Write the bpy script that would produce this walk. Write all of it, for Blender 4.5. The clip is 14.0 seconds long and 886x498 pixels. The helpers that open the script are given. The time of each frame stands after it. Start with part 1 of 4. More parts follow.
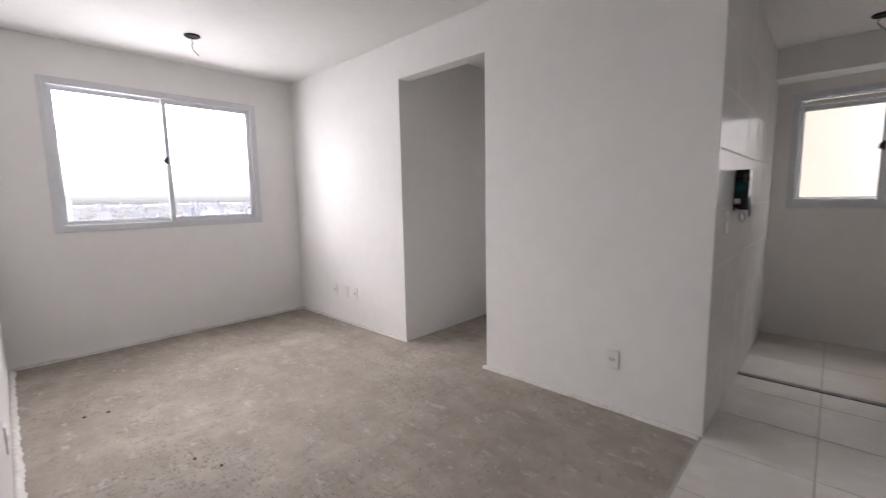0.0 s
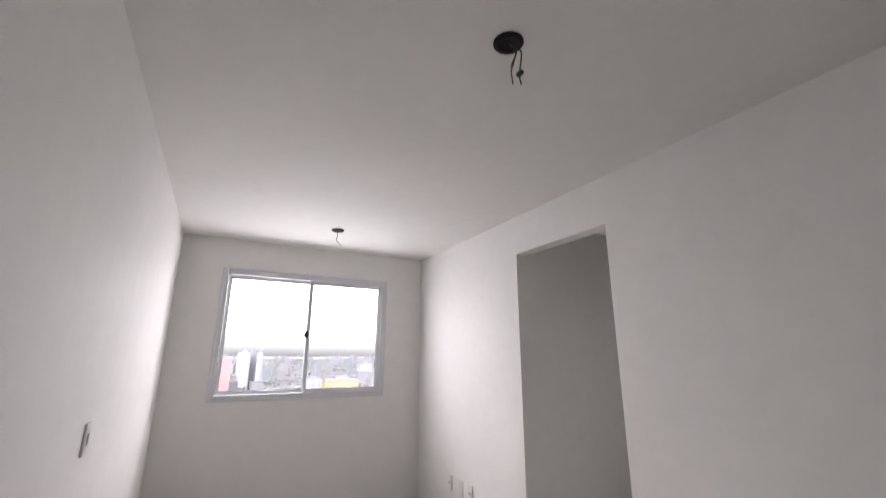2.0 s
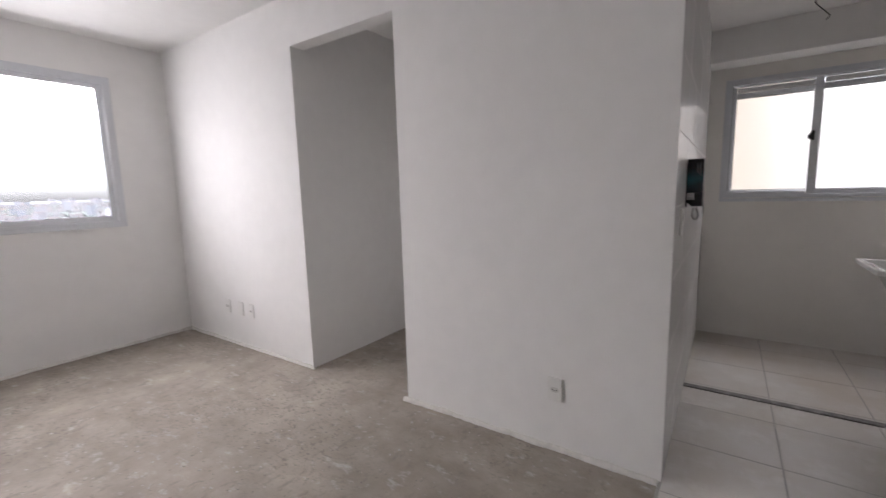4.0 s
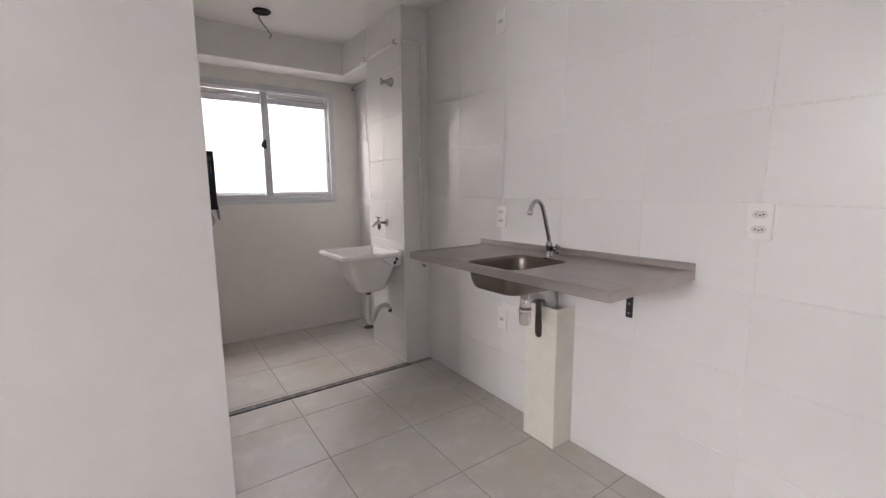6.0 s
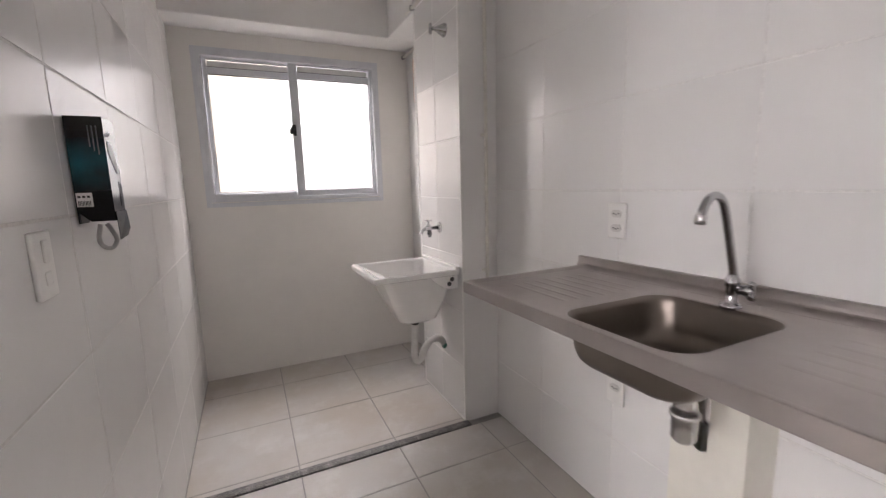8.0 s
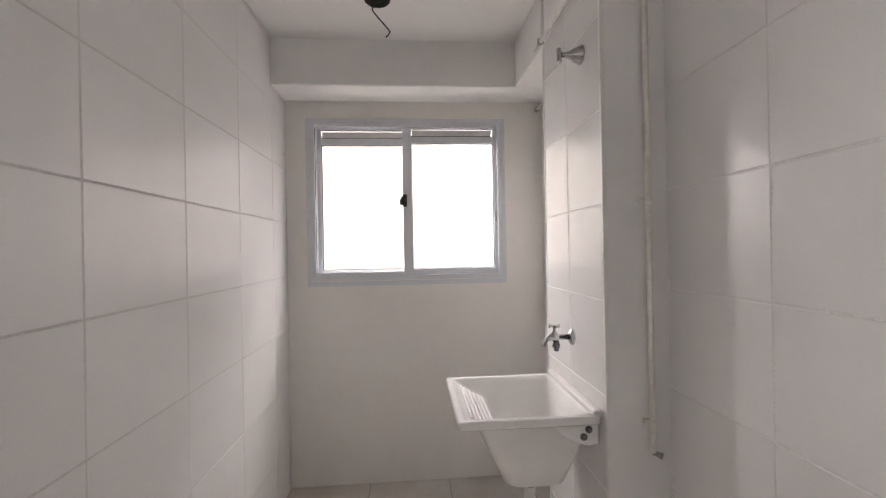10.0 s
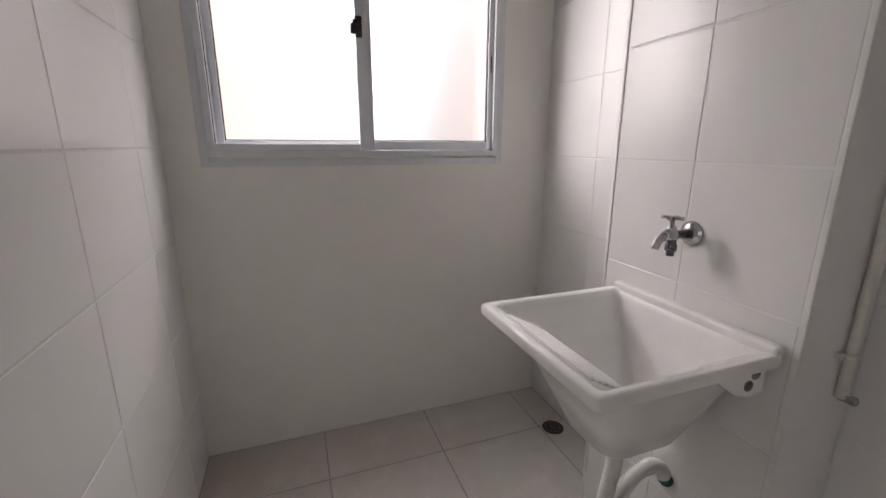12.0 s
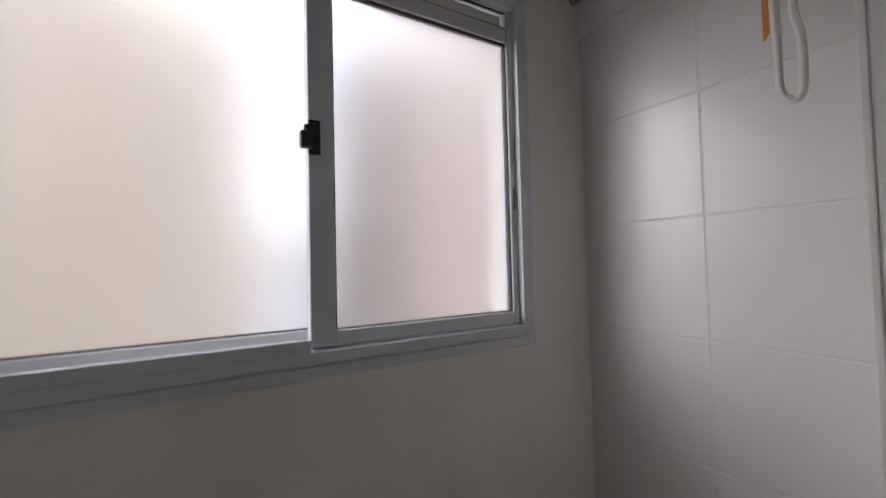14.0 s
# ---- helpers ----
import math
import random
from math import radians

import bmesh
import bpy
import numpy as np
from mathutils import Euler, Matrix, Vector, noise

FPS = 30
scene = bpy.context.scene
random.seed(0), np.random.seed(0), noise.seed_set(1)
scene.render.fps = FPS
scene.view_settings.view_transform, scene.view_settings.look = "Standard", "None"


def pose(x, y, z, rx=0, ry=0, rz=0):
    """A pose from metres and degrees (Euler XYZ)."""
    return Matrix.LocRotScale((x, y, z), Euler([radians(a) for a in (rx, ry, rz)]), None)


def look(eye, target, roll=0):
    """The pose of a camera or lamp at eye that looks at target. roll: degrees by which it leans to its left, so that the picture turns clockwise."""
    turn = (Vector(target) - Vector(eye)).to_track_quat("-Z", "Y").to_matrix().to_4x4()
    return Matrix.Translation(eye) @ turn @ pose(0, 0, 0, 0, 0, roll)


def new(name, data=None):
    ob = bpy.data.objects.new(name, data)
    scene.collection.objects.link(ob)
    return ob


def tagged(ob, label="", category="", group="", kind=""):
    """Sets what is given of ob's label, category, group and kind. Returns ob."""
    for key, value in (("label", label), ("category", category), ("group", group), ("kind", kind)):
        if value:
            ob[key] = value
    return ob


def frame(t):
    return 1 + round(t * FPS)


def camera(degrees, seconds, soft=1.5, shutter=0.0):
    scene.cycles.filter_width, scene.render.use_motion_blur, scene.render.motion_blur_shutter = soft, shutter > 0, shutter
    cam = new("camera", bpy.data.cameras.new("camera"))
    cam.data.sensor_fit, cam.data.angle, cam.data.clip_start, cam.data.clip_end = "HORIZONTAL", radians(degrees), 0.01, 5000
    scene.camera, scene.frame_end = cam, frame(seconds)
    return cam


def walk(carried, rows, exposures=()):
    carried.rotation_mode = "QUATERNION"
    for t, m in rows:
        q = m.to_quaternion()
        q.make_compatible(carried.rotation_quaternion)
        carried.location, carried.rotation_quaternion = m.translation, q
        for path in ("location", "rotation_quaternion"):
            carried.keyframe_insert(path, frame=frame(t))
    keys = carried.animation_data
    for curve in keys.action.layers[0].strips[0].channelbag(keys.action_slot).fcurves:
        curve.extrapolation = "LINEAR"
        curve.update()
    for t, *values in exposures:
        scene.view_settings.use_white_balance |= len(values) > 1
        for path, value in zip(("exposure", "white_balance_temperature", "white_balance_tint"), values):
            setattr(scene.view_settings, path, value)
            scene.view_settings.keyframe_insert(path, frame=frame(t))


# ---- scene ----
cam = camera(93.7, 14.0, 1.25, 0.25)
PATH = [
    (0, (0.043, -0.245, 1.255), (-1.319, 1.199, 1.013), -1.1),
    (0.5, (-0.036, -0.13, 1.266), (-1.658, 1.031, 1.121), -0.6),
    (1, (-0.077, -0.003, 1.291), (-1.837, 0.946, 1.261), -0.3),
    (1.5, (-0.076, 0.093, 1.355), (-1.858, 0.979, 1.553), -0.4),
    (2, (-0.059, 0.083, 1.435), (-1.77, 0.986, 1.939), 0.2),
    (2.2, (-0.047, 0.063, 1.459), (-1.716, 0.984, 2.064), 0.7),
    (4.3, (-0.218, 0.399, 1.249), (-1.087, 2.161, 0.875), -1.7),
    (4.5, (-0.208, 0.514, 1.244), (-0.861, 2.368, 0.87), -2.2),
    (5, (-0.303, 0.742, 1.234), (-0.181, 2.709, 0.894), -1.2),
    (5.5, (-0.402, 0.778, 1.243), (0.444, 2.567, 0.955), -0.3),
    (6, (-0.52, 0.747, 1.24), (0.615, 2.368, 0.947), -0.3),
    (6.5, (-0.463, 0.814, 1.225), (0.713, 2.403, 0.926), -0.2),
    (7, (-0.281, 0.992, 1.224), (0.886, 2.585, 0.908), -1.0),
    (7.5, (-0.13, 1.178, 1.214), (0.909, 2.856, 0.893), -1.6),
    (8, (-0.042, 1.442, 1.22), (0.79, 3.234, 0.91), -1.6),
    (8.5, (0.097, 1.612, 1.219), (0.624, 3.521, 0.94), -1.5),
    (9, (0.29, 1.693, 1.236), (0.508, 3.676, 1.087), -1.2),
    (9.2, (0.32, 1.737, 1.256), (0.458, 3.731, 1.214), -1.0),
    (11.3, (0.183, 2.6, 1.328), (0.528, 4.57, 1.341), -1.2),
    (11.5, (0.135, 2.677, 1.274), (0.573, 4.621, 1.104), -0.8),
    (12, (0.018, 2.769, 1.186), (0.673, 4.596, 0.703), 0.1),
    (12.5, (0.007, 2.846, 1.13), (0.767, 4.606, 0.561), 1.3),
    (13, (0.063, 3.054, 1.121), (0.814, 4.847, 0.65), 0.3),
    (13.5, (0.076, 3.288, 1.207), (0.864, 5.118, 1.032), -0.7),
    (14, (0.066, 3.55, 1.335), (1.106, 5.257, 1.401), -1.4),
]
EXPOSURES = [(0.0, 3.38, 6330, 17), (0.5, 3.38, 6300, 17), (1.0, 3.06, 6300, 17), (2.2, 3.14, 6350, 18), (4.5, 3.42, 6250, 17), (5.0, 3.92, 6350, 18), (6.0, 3.94, 6450, 18), (6.5, 3.94, 6480, 18), (7.0, 4.06, 6500, 19), (7.5, 4.04, 6450, 19), (9.2, 4.3, 6550, 18), (11.5, 3.72, 6350, 17), (12.0, 3.62, 6450, 18), (12.5, 3.72, 6600, 19), (13.2, 3.66, 6600, 19), (13.5, 3.42, 6500, 19), (14.0, 2.56, 6240, 17)]
walk(cam, [(t, look(eye, target, roll)) for t, eye, target, roll in PATH], EXPOSURES)

# ---- plan, in metres ----
WX, SY, NY, EX = -4.50, -0.325, 2.13, 1.075      # living: window wall, side wall, door wall, sink wall
BX = -0.376                                      # kitchen face of the block between living and kitchen
LY = 4.385                                       # laundry window wall
CEIL, KCEIL, SOFFIT = 2.555, 2.385, 2.15
DOOR0, DOOR1, DOORH = -2.668, -1.771, 2.243
PX, PY0, PY1 = 0.88, 3.205, 3.735                # laundry pillar
THICK = 0.15

# ---- daylight ----
world = bpy.data.worlds.new("world")
scene.world = world
world.use_nodes = True
wn = world.node_tree
sky = wn.nodes.new("ShaderNodeTexSky")
sky.sky_type = "NISHITA"
sky.sun_disc = False
sky.sun_elevation = radians(48)
sky.sun_rotation = radians(120)
sky.air_density, sky.dust_density, sky.ozone_density = 1.0, 4.0, 1.0
soft_sky = wn.nodes.new("ShaderNodeHueSaturation")
soft_sky.inputs["Saturation"].default_value = 0.22
wn.links.new(sky.outputs["Color"], soft_sky.inputs["Color"])
wn.links.new(soft_sky.outputs["Color"], wn.nodes["Background"].inputs["Color"])
wn.nodes["Background"].inputs["Strength"].default_value = 0.14

sun = new("sun", bpy.data.lights.new("sun", "SUN"))
sun.data.energy, sun.data.angle, sun.data.color = 0.5, radians(12), (1.0, 0.95, 0.88)
sun.matrix_world = look((60, -35, 77), (0, 0, 0))


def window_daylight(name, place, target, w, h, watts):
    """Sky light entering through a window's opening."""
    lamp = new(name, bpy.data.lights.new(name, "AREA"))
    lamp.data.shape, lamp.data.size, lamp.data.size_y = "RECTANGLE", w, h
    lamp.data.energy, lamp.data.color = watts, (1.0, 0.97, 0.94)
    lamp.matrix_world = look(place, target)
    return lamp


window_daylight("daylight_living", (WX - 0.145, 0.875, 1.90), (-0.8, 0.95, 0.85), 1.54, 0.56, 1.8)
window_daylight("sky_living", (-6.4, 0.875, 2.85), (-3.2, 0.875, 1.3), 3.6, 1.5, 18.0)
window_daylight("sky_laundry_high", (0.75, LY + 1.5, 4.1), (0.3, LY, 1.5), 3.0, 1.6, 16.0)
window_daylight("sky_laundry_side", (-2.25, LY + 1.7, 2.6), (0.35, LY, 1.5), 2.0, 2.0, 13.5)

# ---- materials ----
def nodes_of(name):
    m = bpy.data.materials.new(name)
    m.use_nodes = True
    nt = m.node_tree
    return m, nt, nt.nodes["Principled BSDF"]


def coords(nt, scale=(1, 1, 1)):
    tc = nt.nodes.new("ShaderNodeTexCoord")
    mp = nt.nodes.new("ShaderNodeMapping")
    mp.inputs["Scale"].default_value = scale
    nt.links.new(tc.outputs["Object"], mp.inputs["Vector"])
    return mp.outputs["Vector"]


def noise_tex(nt, vec, scale, detail=4.0, rough=0.55):
    n = nt.nodes.new("ShaderNodeTexNoise")
    n.inputs["Scale"].default_value, n.inputs["Detail"].default_value = scale, detail
    n.inputs["Roughness"].default_value = rough
    nt.links.new(vec, n.inputs["Vector"])
    return n.outputs["Fac"]


def ramp(nt, fac, stops):
    r = nt.nodes.new("ShaderNodeValToRGB")
    while len(r.color_ramp.elements) < len(stops):
        r.color_ramp.elements.new(0.5)
    for e, (p, c) in zip(r.color_ramp.elements, stops):
        e.position, e.color = p, (*c, 1) if len(c) == 3 else c
    nt.links.new(fac, r.inputs["Fac"])
    return r.outputs["Color"]


def mix(nt, fac, a, b, mode="MIX"):
    n = nt.nodes.new("ShaderNodeMix")
    n.data_type, n.blend_type = "RGBA", mode
    for key, v in ((0, fac), (6, a), (7, b)):
        if isinstance(v, (int, float)):
            n.inputs[key].default_value = v
        elif isinstance(v, tuple):
            n.inputs[key].default_value = (*v, 1)
        else:
            nt.links.new(v, n.inputs[key])
    return n.outputs[2]


def bump(nt, bsdf, height, strength, distance):
    b = nt.nodes.new("ShaderNodeBump")
    b.inputs["Strength"].default_value, b.inputs["Distance"].default_value = strength, distance
    nt.links.new(height, b.inputs["Height"])
    nt.links.new(b.outputs["Normal"], bsdf.inputs["Normal"])
    return b


def simple(name, color, rough=0.5, metal=0.0, grain=60.0, amount=0.06, bumpy=0.0):
    """A paint, plastic or metal with a faint mottling and uneven gloss."""
    m, nt, p = nodes_of(name)
    v = coords(nt)
    f = noise_tex(nt, v, grain)
    lo = tuple(max(0.0, c * (1 - amount)) for c in color)
    hi = tuple(min(1.0, c * (1 + amount)) for c in color)
    nt.links.new(ramp(nt, f, [(0.3, lo), (0.7, hi)]), p.inputs["Base Color"])
    r = nt.nodes.new("ShaderNodeMapRange")
    r.inputs["To Min"].default_value, r.inputs["To Max"].default_value = rough * 0.85, min(1.0, rough * 1.2)
    nt.links.new(noise_tex(nt, v, grain * 0.3), r.inputs["Value"])
    nt.links.new(r.outputs["Result"], p.inputs["Roughness"])
    p.inputs["Metallic"].default_value = metal
    if bumpy:
        bump(nt, p, f, 0.3, bumpy)
    return m


def wall_paint(name, color, streak=0.03):
    """Rolled emulsion over smoothed plaster."""
    m, nt, p = nodes_of(name)
    v = coords(nt)
    large = noise_tex(nt, v, 1.3, 3)
    small = noise_tex(nt, v, 9.0, 4)
    a = ramp(nt, large, [(0.3, tuple(c * (1 - streak) for c in color)), (0.7, color)])
    b = ramp(nt, small, [(0.35, (0.975,) * 3), (0.65, (1.0,) * 3)])
    nt.links.new(mix(nt, 1.0, a, b, "MULTIPLY"), p.inputs["Base Color"])
    p.inputs["Roughness"].default_value = 0.75
    p.inputs["Specular IOR Level"].default_value = 0.3
    grain = noise_tex(nt, v, 260.0, 3, 0.6)
    wave = noise_tex(nt, v, 5.0, 2)
    h = mix(nt, 0.35, wave, grain)
    bump(nt, p, h, 0.22, 0.0025)
    return m


def tile_mat(name, color, rough, dust=0.0, soil=(0.5, 0.447, 0.375)):
    """Glazed ceramic; each piece a little different, with a faint ripple of the glaze."""
    m, nt, p = nodes_of(name)
    geo = nt.nodes.new("ShaderNodeNewGeometry")
    info = nt.nodes.new("ShaderNodeObjectInfo")
    pos = geo.outputs["Position"]
    r = nt.nodes.new("ShaderNodeMapRange")
    r.inputs["To Min"].default_value, r.inputs["To Max"].default_value = 0.965, 1.0
    nt.links.new(info.outputs["Random"], r.inputs["Value"])
    tone = mix(nt, 1.0, color, r.outputs["Result"], "MULTIPLY")
    cloud = noise_tex(nt, pos, 3.0, 3)
    tone = mix(nt, 1.0, tone, ramp(nt, cloud, [(0.3, (0.96,) * 3), (0.7, (1.0,) * 3)]), "MULTIPLY")
    if dust:
        smear = noise_tex(nt, pos, 4.5, 6, 0.7)
        mask = ramp(nt, smear, [(0.5, (0, 0, 0)), (0.68, (dust,) * 3)])
        stain = ramp(nt, noise_tex(nt, pos, 1.6, 4, 0.6), [(0.36, (0, 0, 0)), (0.62, (0.6,) * 3)])
        tone = mix(nt, stain, tone, soil)
        tone = mix(nt, mask, tone, (0.78, 0.77, 0.75))
        rr = nt.nodes.new("ShaderNodeMapRange")
        rr.inputs["To Min"].default_value, rr.inputs["To Max"].default_value = rough, 0.75
        nt.links.new(mask, rr.inputs["Value"])
        nt.links.new(rr.outputs["Result"], p.inputs["Roughness"])
    else:
        rr = nt.nodes.new("ShaderNodeMapRange")
        rr.inputs["To Min"].default_value, rr.inputs["To Max"].default_value = rough * 0.9, rough * 1.1
        nt.links.new(noise_tex(nt, pos, 14.0, 3), rr.inputs["Value"])
        nt.links.new(rr.outputs["Result"], p.inputs["Roughness"])
    p.inputs["Specular IOR Level"].default_value = 0.5 if dust else 0.62
    nt.links.new(tone, p.inputs["Base Color"])
    bump(nt, p, noise_tex(nt, pos, 7.0, 0.0), 0.04, 0.004)
    return m


def concrete_mat():
    """Raw levelling screed: trowel marks, plaster splashes, scuffs and pits."""
    m, nt, p = nodes_of("raw screed")
    v = coords(nt)
    big = noise_tex(nt, v, 0.9, 4, 0.6)
    mid = noise_tex(nt, v, 5.0, 6, 0.65)
    fine = noise_tex(nt, v, 70.0, 5, 0.7)
    base = ramp(nt, big, [(0.3, (0.265, 0.230, 0.195)), (0.5, (0.318, 0.278, 0.238)), (0.72, (0.385, 0.343, 0.298))])
    base = mix(nt, 1.0, base, ramp(nt, mid, [(0.32, (0.82,) * 3), (0.68, (1.1,) * 3)]), "MULTIPLY")
    base = mix(nt, 1.0, base, ramp(nt, fine, [(0.3, (0.95,) * 3), (0.7, (1.04,) * 3)]), "MULTIPLY")
    # broad trowel sweeps, thin pale scrapes and darker scuffs
    sweep = noise_tex(nt, coords(nt, (1.0, 2.6, 1.0)), 2.4, 7, 0.6)
    base = mix(nt, 1.0, base, ramp(nt, sweep, [(0.36, (0.9, 0.895, 0.885)), (0.5, (1.0,) * 3), (0.64, (1.08, 1.08, 1.075))]), "MULTIPLY")
    scrape = noise_tex(nt, coords(nt, (4.0, 7.0, 4.0)), 1.9, 7, 0.7)
    base = mix(nt, ramp(nt, scrape, [(0.575, (0, 0, 0)), (0.66, (0.5,) * 3)]), base, (0.5, 0.48, 0.455))
    scuff = noise_tex(nt, coords(nt, (9.0, 4.0, 4.0)), 2.3, 7, 0.74)
    base = mix(nt, ramp(nt, scuff, [(0.555, (0, 0, 0)), (0.64, (0.6,) * 3)]), base, (0.19, 0.172, 0.155))
    splash = noise_tex(nt, v, 17.0, 6, 0.75)
    base = mix(nt, ramp(nt, splash, [(0.68, (0, 0, 0)), (0.72, (0.65,) * 3)]), base, (0.6, 0.585, 0.56))
    pits = nt.nodes.new("ShaderNodeTexVoronoi")
    pits.inputs["Scale"].default_value = 7.0
    nt.links.new(v, pits.inputs["Vector"])
    base = mix(nt, ramp(nt, pits.outputs["Distance"], [(0.03, (0.6,) * 3), (0.06, (0, 0, 0))]), base, (0.15, 0.135, 0.12))
    # trodden patches full of small dark pits
    field = ramp(nt, noise_tex(nt, v, 1.1, 3, 0.6), [(0.46, (0, 0, 0)), (0.6, (1, 1, 1))])
    grain = ramp(nt, noise_tex(nt, coords(nt, (1.0, 1.7, 1.0)), 34.0, 3, 0.65), [(0.55, (0, 0, 0)), (0.64, (0.8,) * 3)])
    base = mix(nt, mix(nt, 1.0, field, grain, "MULTIPLY"), base, (0.17, 0.152, 0.135))
    nt.links.new(base, p.inputs["Base Color"])
    p.inputs["Roughness"].default_value = 0.82
    bump(nt, p, mix(nt, 0.4, mix(nt, 0.5, mid, scrape), fine), 0.6, 0.008)
    return m


def steel_mat():
    """Brushed stainless sheet with fine scratches and water film."""
    m, nt, p = nodes_of("brushed stainless steel")
    brush = noise_tex(nt, coords(nt, (60.0, 6.0, 30.0)), 9.0, 3, 0.6)
    film = noise_tex(nt, coords(nt), 7.0, 4)
    nt.links.new(ramp(nt, film, [(0.3, (0.43, 0.395, 0.38)), (0.7, (0.50, 0.462, 0.445))]), p.inputs["Base Color"])
    p.inputs["Metallic"].default_value = 1.0
    r = nt.nodes.new("ShaderNodeMapRange")
    r.inputs["To Min"].default_value, r.inputs["To Max"].default_value = 0.33, 0.42
    nt.links.new(brush, r.inputs["Value"])
    nt.links.new(r.outputs["Result"], p.inputs["Roughness"])
    bump(nt, p, brush, 0.03, 0.0004)
    return m


def granite_mat():
    m, nt, p = nodes_of("grey granite")
    v = coords(nt)
    c = ramp(nt, noise_tex(nt, v, 160.0, 4, 0.8), [(0.38, (0.03, 0.028, 0.027)), (0.52, (0.13, 0.12, 0.115)), (0.66, (0.32, 0.3, 0.29))])
    nt.links.new(mix(nt, ramp(nt, noise_tex(nt, v, 20.0), [(0.5, (0, 0, 0)), (0.7, (0.4,) * 3)]), c, (0.45, 0.43, 0.41)), p.inputs["Base Color"])
    p.inputs["Roughness"].default_value = 0.45
    return m


def glass_mat(name, rough, tint=(1, 1, 1)):
    m, nt, p = nodes_of(name)
    p.inputs["Base Color"].default_value = (*tint, 1)
    p.inputs["Transmission Weight"].default_value = 1.0
    p.inputs["IOR"].default_value = 1.45
    p.inputs["Roughness"].default_value = rough
    return m


def box_print_mat():
    """Glossy printed card, black with a teal glow band in the print."""
    m, nt, p = nodes_of("printed black card")
    tc = nt.nodes.new("ShaderNodeTexCoord")
    sep = nt.nodes.new("ShaderNodeSeparateXYZ")
    nt.links.new(tc.outputs["Generated"], sep.inputs["Vector"])
    band = ramp(nt, sep.outputs["Z"], [(0.25, (0.003, 0.004, 0.006)), (0.55, (0.006, 0.075, 0.10)), (0.85, (0.004, 0.004, 0.006))])
    cloud = noise_tex(nt, coords(nt), 9.0, 3)
    nt.links.new(mix(nt, ramp(nt, cloud, [(0.4, (0, 0, 0)), (0.65, (0.8,) * 3)]), band, (0.004, 0.004, 0.006)), p.inputs["Base Color"])
    p.inputs["Roughness"].default_value = 0.15
    p.inputs["Specular IOR Level"].default_value = 0.4
    return m


def island_mat(name, stops, rough=0.8):
    m, nt, p = nodes_of(name)
    geo = nt.nodes.new("ShaderNodeNewGeometry")
    c = ramp(nt, geo.outputs["Random Per Island"], stops)
    n = noise_tex(nt, coords(nt), 0.6, 4)
    nt.links.new(mix(nt, 1.0, c, ramp(nt, n, [(0.3, (0.8,) * 3), (0.7, (1.1,) * 3)]), "MULTIPLY"), p.inputs["Base Color"])
    p.inputs["Roughness"].default_value = rough
    return m


M_WALL = wall_paint("white wall paint", (0.835, 0.825, 0.81))
M_CEIL = wall_paint("white ceiling paint", (0.835, 0.825, 0.805))
M_PLASTER = simple("dried plaster", (0.66, 0.64, 0.61), 0.9, 0, 30, 0.1, 0.002)
M_MORTAR = simple("dried mortar", (0.39, 0.37, 0.34), 0.9, 0, 30, 0.15, 0.002)
M_GRIT = simple("dark grit", (0.17, 0.155, 0.14), 0.95, 0, 40, 0.3)
M_TILE = tile_mat("white glazed wall tile", (0.815, 0.805, 0.79), 0.245)
M_FLOORTILE = tile_mat("light grey floor tile", (0.60, 0.58, 0.555), 0.30, 0.4)
M_FLOORSOILED = tile_mat("grey floor tile under brown building dust", (0.59, 0.568, 0.537), 0.30, 0.3, (0.475, 0.405, 0.325))
M_GROUT = simple("pale grout", (0.74, 0.727, 0.705), 0.9, 0, 120, 0.12, 0.001)
# Same grout as M_GROUT, darkened to paint in the joints' shade contrast.
M_GROUTDARK = simple("grout with joint shade", (0.58, 0.565, 0.54), 0.9, 0, 120, 0.12, 0.001)
M_WALLCREAM = wall_paint("off-white textured wall paint", (0.825, 0.803, 0.762), 0.05)
M_GROUTF = simple("floor grout", (0.35, 0.338, 0.32), 0.9, 0, 120, 0.15, 0.001)
M_SCREED = concrete_mat()
M_ALU = simple("white lacquered aluminium", (0.64, 0.655, 0.68), 0.38, 0, 30, 0.03)
M_GASKET = simple("black gasket", (0.02, 0.02, 0.022), 0.6)
M_GLASS = glass_mat("clear glass", 0.0)
M_FROST = glass_mat("frosted glass", 0.38, (0.86, 0.845, 0.815))
M_STEEL = steel_mat()
# Same steel as the counter; the bowl's inner shade is in the darker colour.
M_BOWL = simple("stamped steel with bowl shade", (0.215, 0.187, 0.163), 0.34, 1.0, 5, 0.04)
M_CHROME = simple("chrome", (0.5, 0.5, 0.51), 0.08, 1.0, 40, 0.05)
M_DARKCHROME = simple("dulled chrome", (0.5, 0.49, 0.48), 0.18, 1.0, 40, 0.1)
M_GUNMETAL = simple("darkened chrome", (0.16, 0.16, 0.165), 0.2, 1.0, 40, 0.08)
M_BLACK = simple("black plastic", (0.012, 0.012, 0.013), 0.42)
M_BLACKMETAL = simple("black enamelled steel", (0.015, 0.015, 0.016), 0.45)
M_PLATE = simple("white socket plastic", (0.79, 0.78, 0.755), 0.35, 0, 25, 0.03)
M_PLATE2 = simple("ivory socket insert", (0.63, 0.615, 0.59), 0.35, 0, 25, 0.03)
# Near-black that paints the shade inside holes onto solid discs and rings.
M_HOLE = simple("hole shade black", (0.008, 0.008, 0.008), 0.8)
M_CREAM = simple("cream lacquered sheet", (0.76, 0.735, 0.66), 0.42, 0, 20, 0.03)
